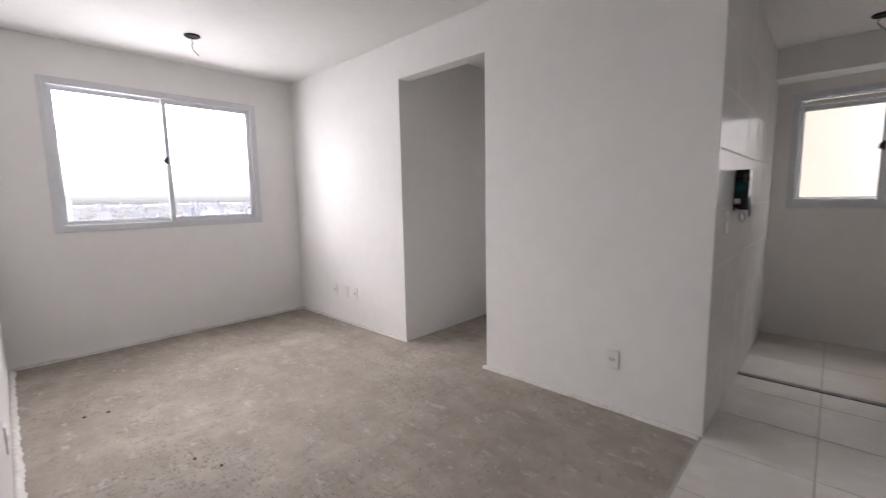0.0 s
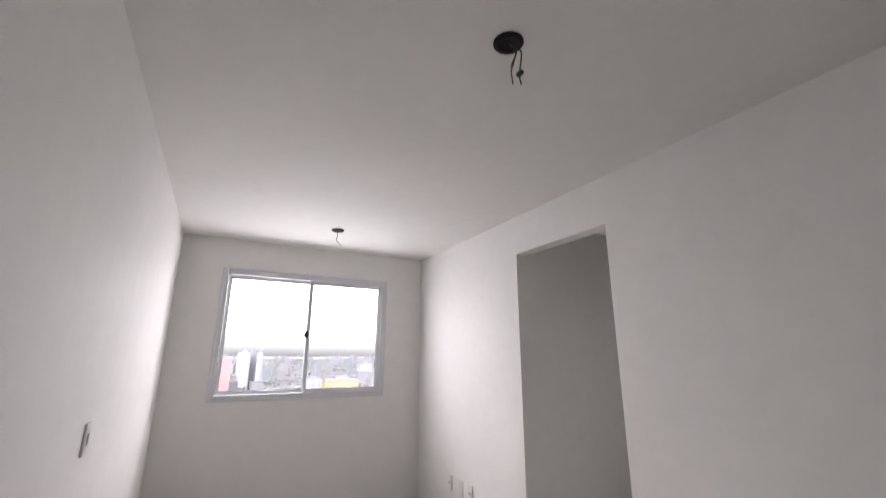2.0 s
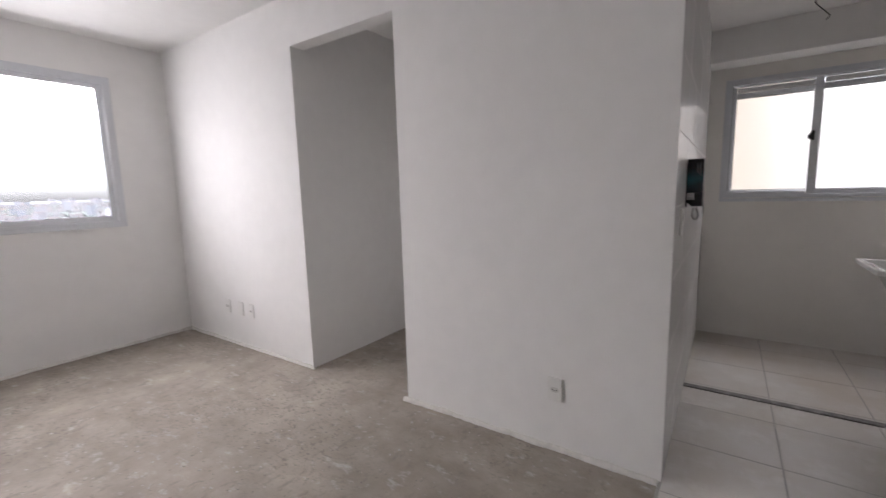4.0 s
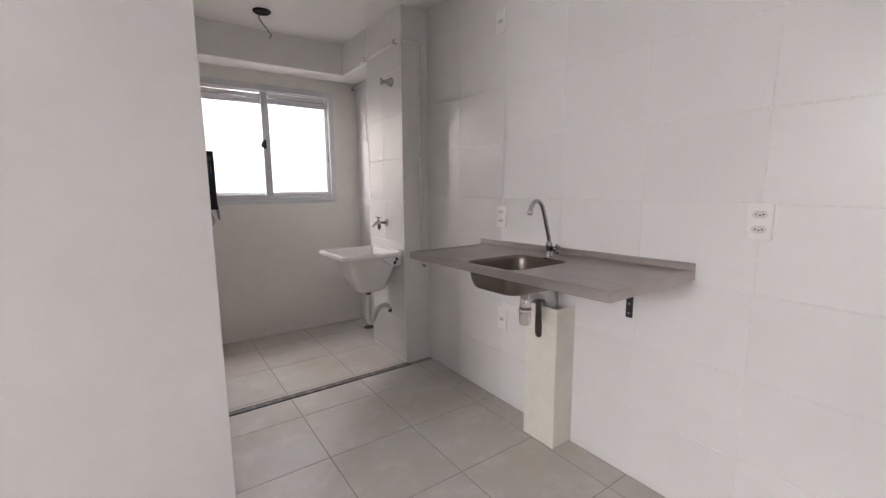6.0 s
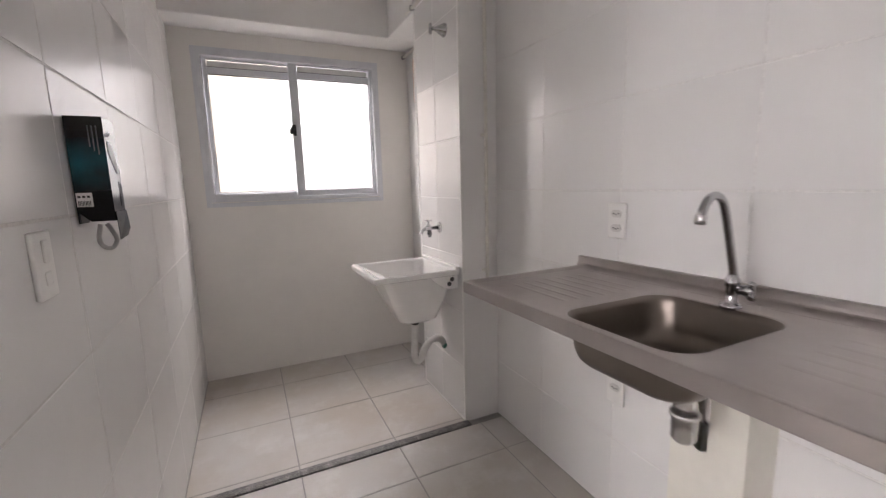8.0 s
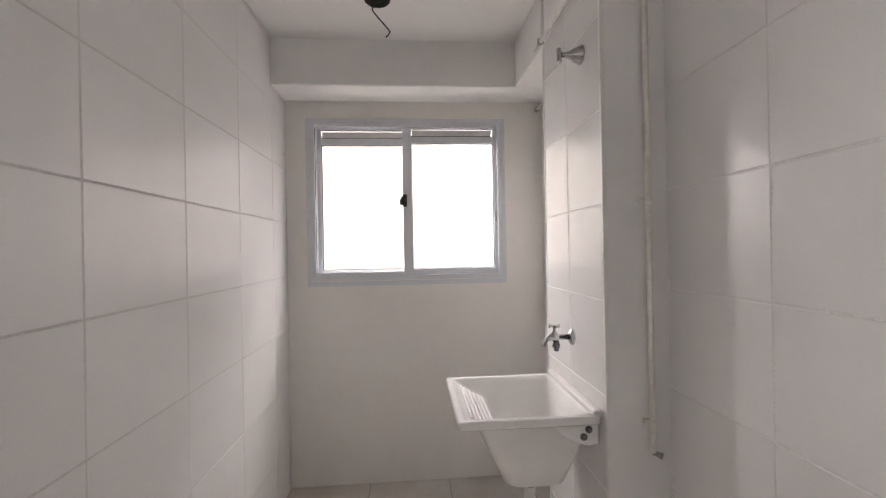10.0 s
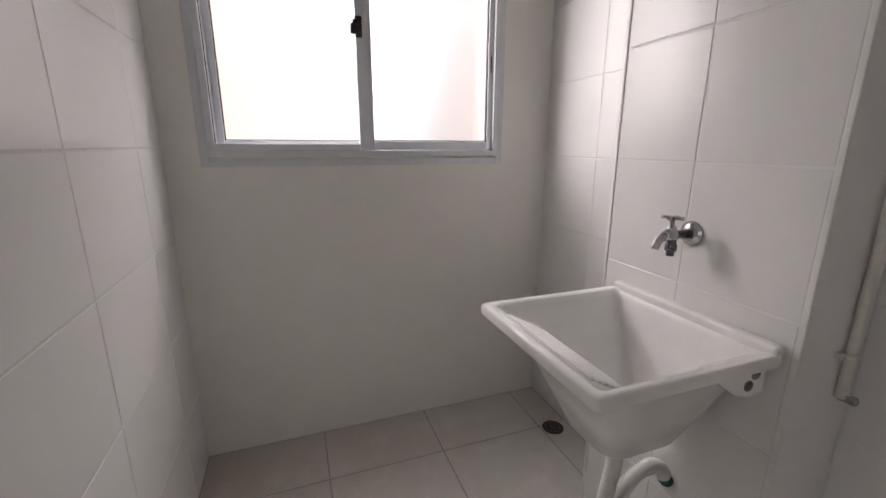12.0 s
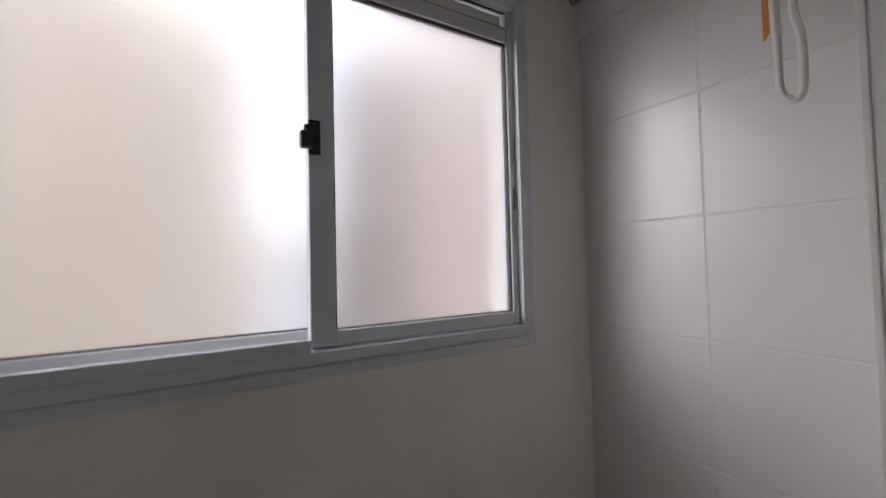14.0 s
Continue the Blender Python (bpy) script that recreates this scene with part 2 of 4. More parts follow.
M_TANK = simple("white glossy plastic", (0.87, 0.86, 0.84), 0.2, 0, 12, 0.03)
M_HOSE = simple("white hose plastic", (0.80, 0.79, 0.76), 0.4, 0, 30, 0.04)
M_PIPE = simple("cream painted pipe", (0.79, 0.77, 0.71), 0.45, 0, 35, 0.08, 0.001)
M_YELLOW = simple("yellow tape", (0.45, 0.36, 0.08), 0.5)
M_GREEN = simple("green rubber", (0.01, 0.10, 0.07), 0.5)
M_ORANGE = simple("orange strap", (0.62, 0.26, 0.05), 0.6)
M_GRANITE = granite_mat()
M_CARD = box_print_mat()
M_PAPER = simple("white label paper", (0.75, 0.74, 0.72), 0.6)
M_INK = simple("black ink", (0.02, 0.02, 0.02), 0.6)
M_PRINT = simple("pale grey print", (0.5, 0.52, 0.55), 0.4)
M_PRINTDIM = simple("dark grey print", (0.12, 0.128, 0.14), 0.4)
M_SATIN = simple("satin chrome", (0.74, 0.73, 0.725), 0.2, 1.0, 40, 0.04)
M_GREYCORD = simple("grey cord", (0.42, 0.41, 0.4), 0.5)
M_FACADE = wall_paint("beige facade render", (0.21, 0.186, 0.15), 0.2)
M_FACADE2 = wall_paint("pinkish facade render", (0.22, 0.185, 0.165), 0.2)
M_TOWER = simple("white tower render", (0.19, 0.192, 0.2), 0.8, 0, 0.2, 0.1)
M_TOWERGREY = simple("grey tower render", (0.12, 0.128, 0.145), 0.8, 0, 0.2, 0.1)
M_TOWERPINK = simple("brick red tower render", (0.22, 0.11, 0.105), 0.8, 0, 0.2, 0.12)
M_OCHRE = simple("ochre render", (0.26, 0.17, 0.075), 0.85, 0, 0.3, 0.2)
M_TOWERGLASS = simple("dark tower glazing", (0.1, 0.11, 0.13), 0.25, 0, 0.3, 0.2)
# Distance haze is put into these town colours: bluish, pale, low contrast.
M_HOUSES = island_mat("small house walls with haze tint", [(0.0, (0.095, 0.099, 0.112)), (0.3, (0.125, 0.13, 0.143)), (0.55, (0.098, 0.097, 0.103)), (0.75, (0.11, 0.112, 0.12)), (1.0, (0.088, 0.1, 0.12))])
M_ROOFS = island_mat("clay and sheet roofs with haze tint", [(0.0, (0.115, 0.088, 0.082)), (0.4, (0.13, 0.108, 0.10)), (0.7, (0.115, 0.12, 0.13)), (0.93, (0.13, 0.13, 0.14)), (1.0, (0.22, 0.15, 0.075))])
M_TREES = island_mat("town trees with haze tint", [(0.0, (0.06, 0.078, 0.075)), (0.5, (0.07, 0.085, 0.08)), (1.0, (0.08, 0.092, 0.085))])
M_LAND = simple("town ground with haze tint", (0.195, 0.21, 0.23), 0.95, 0, 0.02, 0.35)


# ---- mesh helpers ----
def box(bm, a, b, bevel=0.0, seg=2):
    (x0, y0, z0), (x1, y1, z1) = a, b
    x0, x1, y0, y1, z0, z1 = min(x0, x1), max(x0, x1), min(y0, y1), max(y0, y1), min(z0, z1), max(z0, z1)
    v = [bm.verts.new(p) for p in ((x0, y0, z0), (x1, y0, z0), (x1, y1, z0), (x0, y1, z0), (x0, y0, z1), (x1, y0, z1), (x1, y1, z1), (x0, y1, z1))]
    fs = [bm.faces.new([v[i] for i in q]) for q in ((0, 3, 2, 1), (4, 5, 6, 7), (0, 1, 5, 4), (1, 2, 6, 5), (2, 3, 7, 6), (3, 0, 4, 7))]
    if bevel:
        es = list({e for f in fs for e in f.edges})
        bmesh.ops.bevel(bm, geom=es, offset=bevel, segments=seg, affect="EDGES", profile=0.5)


def loft(bm, rings, cap0=True, cap1=True, closed=True, smooth=True):
    """Skin a list of rings with the same number of points."""
    vs = [[bm.verts.new(p) for p in r] for r in rings]
    n = len(vs[0])
    for a, b in zip(vs, vs[1:]):
        for i in range(n if closed else n - 1):
            j = (i + 1) % n
            f = bm.faces.new((a[i], a[j], b[j], b[i]))
            f.smooth = smooth
    if cap0:
        bm.faces.new(list(reversed(vs[0])))
    if cap1:
        bm.faces.new(vs[-1])


def circle_frame(d):
    d = Vector(d).normalized()
    up = Vector((0, 0, 1)) if abs(d.z) < 0.9 else Vector((1, 0, 0))
    s = d.cross(up).normalized()
    return s, s.cross(d).normalized()


def turned(bm, p0, axis, profile, seg=20):
    """A turned body: profile of (distance along the axis, radius)."""
    p0, ax = Vector(p0), Vector(axis).normalized()
    s, u = circle_frame(ax)
    loft(bm, [[p0 + ax * h + (s * math.cos(k * math.tau / seg) - u * math.sin(k * math.tau / seg)) * -r for k in range(seg)] for h, r in profile])


def tube(bm, pts, r, seg=10, wave=0.0):
    """A round bar or hose along points; wave makes it corrugated."""
    pts = [Vector(p) for p in pts]
    rings = []
    s = None
    for i, p in enumerate(pts):
        d = (pts[min(i + 1, len(pts) - 1)] - pts[max(i - 1, 0)]).normalized()
        if s is None:
            s, u = circle_frame(d)
        else:
            s = (s - d * s.dot(d)).normalized()
        u = s.cross(d).normalized()
        rr = r + (wave if i % 2 else -wave)
        rings.append([p + (s * math.cos(k * math.tau / seg) + u * math.sin(k * math.tau / seg)) * rr for k in range(seg)])
    loft(bm, rings)


def smooth_path(ctrl, n=8):
    """Catmull-Rom through control points."""
    c = [Vector(p) for p in ctrl]
    c = [c[0] * 2 - c[1], *c, c[-1] * 2 - c[-2]]
    out = []
    for i in range(1, len(c) - 2):
        a, b, d, e = c[i - 1:i + 3]
        for k in range(n):
            t = k / n
            out.append(0.5 * (2 * b + (d - a) * t + (2 * a - 5 * b + 4 * d - e) * t * t + (3 * b - a - 3 * d + e) * t ** 3))
    return [*out, c[-2]]


def rrect(x0, y0, x1, y1, z, r, n=6):
    """A ring round a rectangle with rounded corners."""
    pts = []
    for cx, cy, a0 in ((x1 - r, y1 - r, 0), (x0 + r, y1 - r, 90), (x0 + r, y0 + r, 180), (x1 - r, y0 + r, 270)):
        for k in range(n + 1):
            a = radians(a0 + 90 * k / n)
            pts.append(Vector((cx + r * math.cos(a), cy + r * math.sin(a), z)))
    return pts


def slab(bm, pts, depth):
    """A flat outline pushed out along the vector depth."""
    d = Vector(depth)
    loft(bm, [[Vector(p) for p in pts], [Vector(p) + d for p in pts]], smooth=False)


def finish(bm, name, material, smooth_angle=None):
    bmesh.ops.recalc_face_normals(bm, faces=bm.faces)
    me = bpy.data.meshes.new(name)
    bm.to_mesh(me)
    bm.free()
    me.materials.append(material)
    return me


LOCAL = set()   # things whose parts are given in their own axes


def part(name, bm, material, parent, label=""):
    """One mesh under a thing or under one of its parts."""
    me = finish(bm, name, material)
    root = parent
    while root.parent:
        root = root.parent
    if root.name not in LOCAL:
        me.transform(root.matrix_basis.inverted())
    ob = new(name, me)
    ob.parent = parent
    return tagged(ob, label)


def thing(name, loc, label, category, group="", kind="", turn=0.0, local=False):
    """The Empty at the base of a thing."""
    ob = new(name)
    ob.empty_display_size = 0.05
    ob.matrix_basis = pose(*loc, 0, 0, turn)
    if local:
        LOCAL.add(ob.name)
    return tagged(ob, label, category, group, kind)


def struct(name, bm, material, label, category):
    return tagged(new(name, finish(bm, name, material)), label, category, "", "structure")


def B():
    return bmesh.new()


def holed_wall(bm, u0, u1, v0, v1, hole, place):
    """A thick wall with one opening; place(u, v, d) gives a point at depth d."""
    a, b, c, d = hole
    ring = lambda q0, q1, r0, r1, t: [bm.verts.new(place(u, v, t)) for u, v in ((q0, r0), (q1, r0), (q1, r1), (q0, r1))]
    of, inf, ob, inb = ring(u0, u1, v0, v1, 0), ring(a, b, c, d, 0), ring(u0, u1, v0, v1, THICK), ring(a, b, c, d, THICK)
    for r0, r1 in ((of, inf), (inf, inb), (inb, ob), (ob, of)):
        for i in range(4):
            j = (i + 1) % 4
            bm.faces.new((r0[i], r0[j], r1[j], r1[i]))


# ---- large structure ----
bm = B()
box(bm, (DOOR0, SY - THICK, 0 - 0.2), (EX + THICK, SY, CEIL + 0.2))
box(bm, (WX - THICK, SY - THICK, -0.2), (DOOR0, SY, CEIL + 0.2))
wall_south = struct("wall_south", bm, M_WALL, "long plain white painted living room wall", "wall")

LW = (0.075, 1.675, 1.065, 2.23)   # living window opening: y0, y1, z0, z1
bm = B()
holed_wall(bm, SY, 4.5, -0.2, CEIL + 0.2, LW, lambda u, v, d: (WX - d, u, v))
wall_west = struct("wall_west", bm, M_WALL, "white painted living room wall round the window", "wall")

bm = B()
box(bm, (WX, NY, -0.2), (DOOR0, 4.5, CEIL + 0.2))
wall_bedroom = struct("wall_north", bm, M_WALL, "white painted living room wall beside the corridor opening", "wall")
bm = B()
box(bm, (DOOR0, NY, DOORH), (DOOR1, NY + 0.11, CEIL + 0.2))
struct("trim_lintel", bm, M_WALL, "white plastered lintel over the corridor opening", "lintel")
# Unseen end wall; its opening is added to brighten the corridor with daylight.
bm = B()
holed_wall(bm, DOOR0, DOOR1, -0.2, CEIL + 0.2, (DOOR0 + 0.22, DOOR1 - 0.22, 1.15, 1.85), lambda u, v, d: (u, 4.3 + d, v))
struct("wall_corridor_end", bm, M_WALL, "white painted unseen corridor end wall with an opening added for daylight", "wall")

bm = B()
box(bm, (DOOR1, NY, -0.2), (BX - 0.0013, LY + THICK, CEIL + 0.2))
wall_block = struct("wall_block", bm, M_WALL, "white painted wall block between living room and kitchen", "wall")

bm = B()
box(bm, (BX - 0.0016, NY + 0.004, 0.0), (BX - 0.0009, LY - 0.002, KCEIL), 0.0)
part("grout_bed", bm, M_GROUTDARK, wall_block, "grout between the tiles, darkened for the shade of the joints")
bm = B()
box(bm, (EX + 0.0012, SY, -0.2), (EX + 0.008 + THICK, LY, CEIL + 0.2))
wall_east = struct("wall_east", bm, M_GROUT, "white tiled kitchen wall behind the sink", "wall")
bm = B()
box(bm, (EX - 0.001, SY, -0.2), (EX + 0.0010, 0.44, CEIL + 0.2))
struct("wall_entry_plaster", bm, M_WALL, "white painted wall strip by the entry", "wall")

YW = (-0.243, 0.836, 1.143, 2.032)  # laundry window opening: x0, x1, z0, z1
bm = B()
holed_wall(bm, BX - 0.0009, EX + 0.16, -0.2, CEIL + 0.2, YW, lambda u, v, d: (u, LY + d, v))
wall_laundry = struct("wall_laundry", bm, M_WALLCREAM, "smooth off-white painted laundry wall under the window", "wall")

bm = B()
box(bm, (WX, SY, CEIL), (EX + 0.008, NY, CEIL + 0.15))
box(bm, (DOOR0, NY + 0.11, CEIL), (DOOR1, 4.3, CEIL + 0.15))
struct("ceiling", bm, M_CEIL, "smooth white painted living room ceiling", "ceiling")
bm = B()
box(bm, (BX - 0.008, NY, KCEIL), (EX + 0.008, LY, CEIL + 0.15))
struct("ceiling_kitchen", bm, M_CEIL, "lowered white plasterboard ceiling over kitchen and laundry", "ceiling")
bm = B()
box(bm, (BX - 0.006, 4.15, SOFFIT), (EX + 0.008, LY - 0.0005, KCEIL + 0.02), 0.008)
struct("beam_window", bm, M_CEIL, "white boxed beam above the laundry window", "beam")
bm = B()
box(bm, (PX - 0.012, PY1 - 0.02, SOFFIT + 0.001), (EX + 0.008, 4.152, KCEIL + 0.02), 0.006)
struct("beam_side", bm, M_CEIL, "white boxed beam above the laundry niche", "beam")

bm = B()
box(bm, (PX + 0.0013, PY0, -0.05), (EX + 0.008, PY1, KCEIL + 0.01), 0.003)
pillar = struct("pillar", bm, M_WALL, "white painted service shaft pillar beside the laundry tank", "pillar")
for y in (PY0 - 0.001, PY1 - 0.009):
    bm = B()
    box(bm, (PX - 0.002, y, 0.0), (PX + 0.012, y + 0.011, SOFFIT + 0.02), 0.002)
    part("corner_trim", bm, M_PLATE, pillar, "white plastic tile edge trim")

# rough screed of the living room and the corridor
bm = B()
def screed(x0, x1, y0, y1, step):
    nx, ny = max(1, round((x1 - x0) / step)), max(1, round((y1 - y0) / step))
    g = []
    for i in range(nx + 1):
        row = []
        for j in range(ny + 1):
            x, y = x0 + (x1 - x0) * i / nx, y0 + (y1 - y0) * j / ny
            z = -0.012 + 0.004 * noise.noise((x * 1.1, y * 1.1, 0.3)) + 0.0016 * noise.noise((x * 7, y * 7, 2.0))
            row.append(bm.verts.new((x, y, z)))
        g.append(row)
    for i in range(nx):
        for j in range(ny):
            bm.faces.new((g[i][j], g[i + 1][j], g[i + 1][j + 1], g[i][j + 1])).smooth = True
screed(WX, BX - 0.016, SY, NY, 0.045)
screed(DOOR0, DOOR1, NY, 4.3, 0.06)
screed(BX - 0.016, EX + 0.006, SY, 0.255, 0.06)
floor_living = struct("floor", bm, M_SCREED, "rough unfinished grey concrete screed floor", "floor")
bm = B()
box(bm, (WX - 0.15, SY - 0.15, -0.35), (EX + 0.15, LY + 0.15, -0.03))
struct("floor_slab", bm, M_SCREED, "concrete slab under the flat", "floor")
bm = B()
box(bm, (BX - 0.014, 0.255, -0.03), (EX + 0.008, LY, -0.0014))
floor_kitchen = struct("floor_kitchen", bm, M_GROUTF, "light grey tiled kitchen and laundry floor, dusty", "floor")


def ragged_strip(name, p0, p1, side, w0, w1, label):
    """Plaster droppings along the foot of a wall."""
    bm = B()
    p0, p1, side = Vector(p0), Vector(p1), Vector(side)
    n = int((p1 - p0).length / 0.015)
    rings = []
    for i in range(n + 1):
        p = p0.lerp(p1, i / n)
        w = w0 + (w1 - w0) * (0.5 + 0.5 * noise.noise(p * 6)) + 0.010 * noise.noise(p * 30)
        h = 0.004 + 0.012 * max(0.0, 0.4 + noise.noise(p * 9 + Vector((3, 1, 0)))) + 0.003 * noise.noise(p * 40)
        w = max(0.006, w)
        rings.append([p + Vector((0, 0, -0.02)), p + Vector((0, 0, h)), p + side * w * 0.5 + Vector((0, 0, h * 0.35 - 0.004)), p + side * w + Vector((0, 0, -0.02))])
    loft(bm, rings, smooth=True)
    return tagged(new(name, finish(bm, name, M_PLASTER)), label, "plaster residue", "plaster at the wall feet", "stuff")

ragged_strip("plaster_residue", (WX, NY, 0), (DOOR0 + 0.02, NY, 0), (0, -1, 0), 0.010, 0.03, "ragged pale plaster droppings along the wall foot")
ragged_strip("plaster_residue", (DOOR1 - 0.03, NY, 0), (BX - 0.01, NY, 0), (0, -1, 0), 0.012, 0.034, "ragged pale plaster droppings along the wall foot")
ragged_strip("plaster_residue", (WX, SY, 0), (0.0, SY, 0), (0, 1, 0), 0.03, 0.06, "ragged pale plaster droppings along the wall foot")
ragged_strip("plaster_residue", (WX, SY, 0), (WX, NY, 0), (1, 0, 0), 0.004, 0.02, "thin plaster edge along the window wall foot")

bm = B()
box(bm, (BX + 0.001, 3.163, -0.01), (PX + 0.012, 3.208, 0.007), 0.003)
tagged(new("threshold", finish(bm, "threshold", M_GRANITE)), "dark speckled granite threshold strip before the laundry", "threshold", "", "structure")

# ---- windows ----
def frame_ring(bm, x0, x1, z0, z1, w, y0, y1, bevel=0.003):
    """Four mitred-looking bars round an opening, in the local x-z plane."""
    box(bm, (x0, y0, z0), (x0 + w, y1, z1), bevel)
    box(bm, (x1 - w, y0, z0), (x1, y1, z1), bevel)
    box(bm, (x0 + w, y0, z0), (x1 - w, y1, z0 + w), bevel)
    box(bm, (x0 + w, y0, z1 - w), (x1 - w, y1, z1), bevel)


def sash(win, x0, x1, z0, z1, w, y0, y1, glass, wide=None):
    """A sliding sash: bars, black gasket and pane. Local y points out of the room."""
    wide = wide or w
    bm = B()
    box(bm, (x0, y0, z0), (x0 + w, y1, z1), 0.003)
    box(bm, (x1 - w, y0, z0), (x1, y1, z1), 0.003)
    box(bm, (x0 + w, y0, z0), (x1 - w, y1, z0 + wide), 0.003)
    box(bm, (x0 + w, y0, z1 - wide), (x1 - w, y1, z1), 0.003)
    s = part("sash", bm, M_ALU, win)
    bm = B()
    frame_ring(bm, x0 + w - 0.001, x1 - w + 0.001, z0 + wide - 0.001, z1 - wide + 0.001, 0.004, y0 + 0.006, y1 - 0.006, 0)
    part("gasket", bm, M_GASKET, s, "thin black glazing gasket")
    bm = B()
    ym = (y0 + y1) / 2
    box(bm, (x0 + w - 0.004, ym - 0.002, z0 + wide - 0.004), (x1 - w + 0.004, ym + 0.002, z1 - wide + 0.004))
    pane = part("pane", bm, glass, s)
    pane.visible_shadow = False
    return s


def latch(win, x, z, y):
    bm = B()
    box(bm, (x - 0.012, y - 0.008, z - 0.035), (x + 0.012, y, z + 0.035), 0.003)
    box(bm, (x - 0.030, y - 0.022, z - 0.026), (x - 0.004, y - 0.004, z + 0.008), 0.004)
    box(bm, (x - 0.022, y - 0.018, z + 0.004), (x + 0.004, y - 0.006, z + 0.022), 0.004)
    part("latch", bm, M_BLACK, win, "black plastic sash latch")


# living room window; local x runs along the wall, to the right as seen from inside
WIN1 = thing("window_1", (WX, 0, 0), "white aluminium sliding window with two clear panes", "window", "", "structure", 90, True)
# local x = world y, local y = -world x
bm = B()
frame_ring(bm, 0.045, 1.705, 1.035, 2.26, 0.052, -0.012, 0.0, 0.003)
part("casing", bm, M_ALU, WIN1)
bm = B()
frame_ring(bm, LW[0] + 0.001, LW[1] - 0.001, LW[2] + 0.001, LW[3] - 0.001, 0.026, -0.016, 0.085, 0.002)
box(bm, (LW[0] + 0.027, 0.036, LW[2] + 0.026), (LW[1] - 0.027, 0.040, LW[2] + 0.04))
box(bm, (LW[0] + 0.027, 0.036, LW[3] - 0.04), (LW[1] - 0.027, 0.040, LW[3] - 0.026))
part("window_frame", bm, M_ALU, WIN1)
sash(WIN1, 0.104, 0.902, 1.092, 2.203, 0.030, 0.046, 0.074, M_GLASS)
sash(WIN1, 0.862, 1.646, 1.092, 2.203, 0.036, 0.004, 0.032, M_GLASS)
latch(WIN1, 0.868, 1.653, 0.004)
bm = B()
box(bm, (LW[0], 0.09, LW[2] - 0.03), (LW[1], 0.19, LW[2]), 0.004)
part("sill", bm, M_GRANITE, WIN1, "grey granite outer sill")

# laundry window; local axes are the world's, seen looking along +y
WIN2 = thing("window_2", (0, LY, 0), "white aluminium sliding window with frosted panes and vent slots", "window", "", "structure", 0, True)
bm = B()
frame_ring(bm, -0.268, 0.857, 1.113, 2.058, 0.026, -0.004, 0.0, 0.0015)
part("casing", bm, M_ALU, WIN2)
bm = B()
frame_ring(bm, YW[0] + 0.001, YW[1] - 0.001, YW[2] + 0.001, YW[3] - 0.001, 0.024, -0.014, 0.085, 0.002)
box(bm, (YW[0] + 0.025, 0.036, YW[2] + 0.024), (YW[1] - 0.025, 0.040, YW[2] + 0.036))
box(bm, (YW[0] + 0.024, -0.012, YW[2] + 0.02), (0.266, -0.002, 1.192), 0.002)
part("window_frame", bm, M_ALU, WIN2)
bm = B()
box(bm, (0.8005, 0.0025, 1.47), (0.804, 0.0045, 1.53))
part("pull_slot", bm, M_GASKET, WIN2, "narrow dark finger pull")
for x0, x1, y0, y1, lw in ((-0.216, 0.308, 0.046, 0.074, 0.02), (0.268, 0.812, 0.004, 0.032, 0.02)):
    bm = B()
    wl, wr = (0.023, 0.024) if x0 < 0 else (0.052, 0.021)
    zb, zt, zr0, zr1 = 1.172, 2.012, 1.918, 1.957
    gx0, gx1 = x0 + wl, x1 - wr
    box(bm, (x0, y0, zb), (gx0, y1, zt), 0.003)
    box(bm, (gx1, y0, zb), (x1, y1, zt), 0.003)
    box(bm, (gx0, y0, zb), (gx1, y1, zb + 0.031), 0.003)
    box(bm, (gx0, y0, zr0), (gx1, y1, zr1), 0.003)
    box(bm, (gx0, y0, zt - 0.010), (gx1, y1, zt), 0.003)
    s = part("sash", bm, M_ALU, WIN2)
    bm = B()
    frame_ring(bm, gx0 - 0.001, gx1 + 0.001, zb + 0.030, zr0 + 0.001, 0.004, y0 + 0.006, y1 - 0.006, 0)
    part("gasket", bm, M_GASKET, s, "thin black glazing gasket")
    ym = (y0 + y1) / 2
    bm = B()
    box(bm, (gx0 - 0.004, ym - 0.002, zb + 0.026), (gx1 + 0.004, ym + 0.002, zr0 + 0.004))
    pane = part("pane", bm, M_FROST, s)
    pane.visible_shadow = False
    # vent slot: a hooded strip with open gaps
    bm = B()
    box(bm, (gx0 + 0.004, ym + 0.004, zr1 + 0.004), (gx1 - 0.004, ym + 0.007, zt - 0.014), 0.001)
    part("vent_strip", bm, M_PLATE, s, "white perforated vent strip")
    bm = B()
    for z in (zr1 + 0.002, zt - 0.012):
        box(bm, (gx0, y0 + 0.004, z), (gx1, y0 + 0.010, z + 0.002))
    part("vent_seal", bm, M_GASKET, s, "thin black seal")
latch(WIN2, 0.279, 1.592, 0.004)
bm = B()
box(bm, (YW[0] + 0.025, -0.004, YW[2] + 0.006), (YW[0] + 0.028, 0.0, YW[3] - 0.03))
part("track", bm, M_GASKET, WIN2)


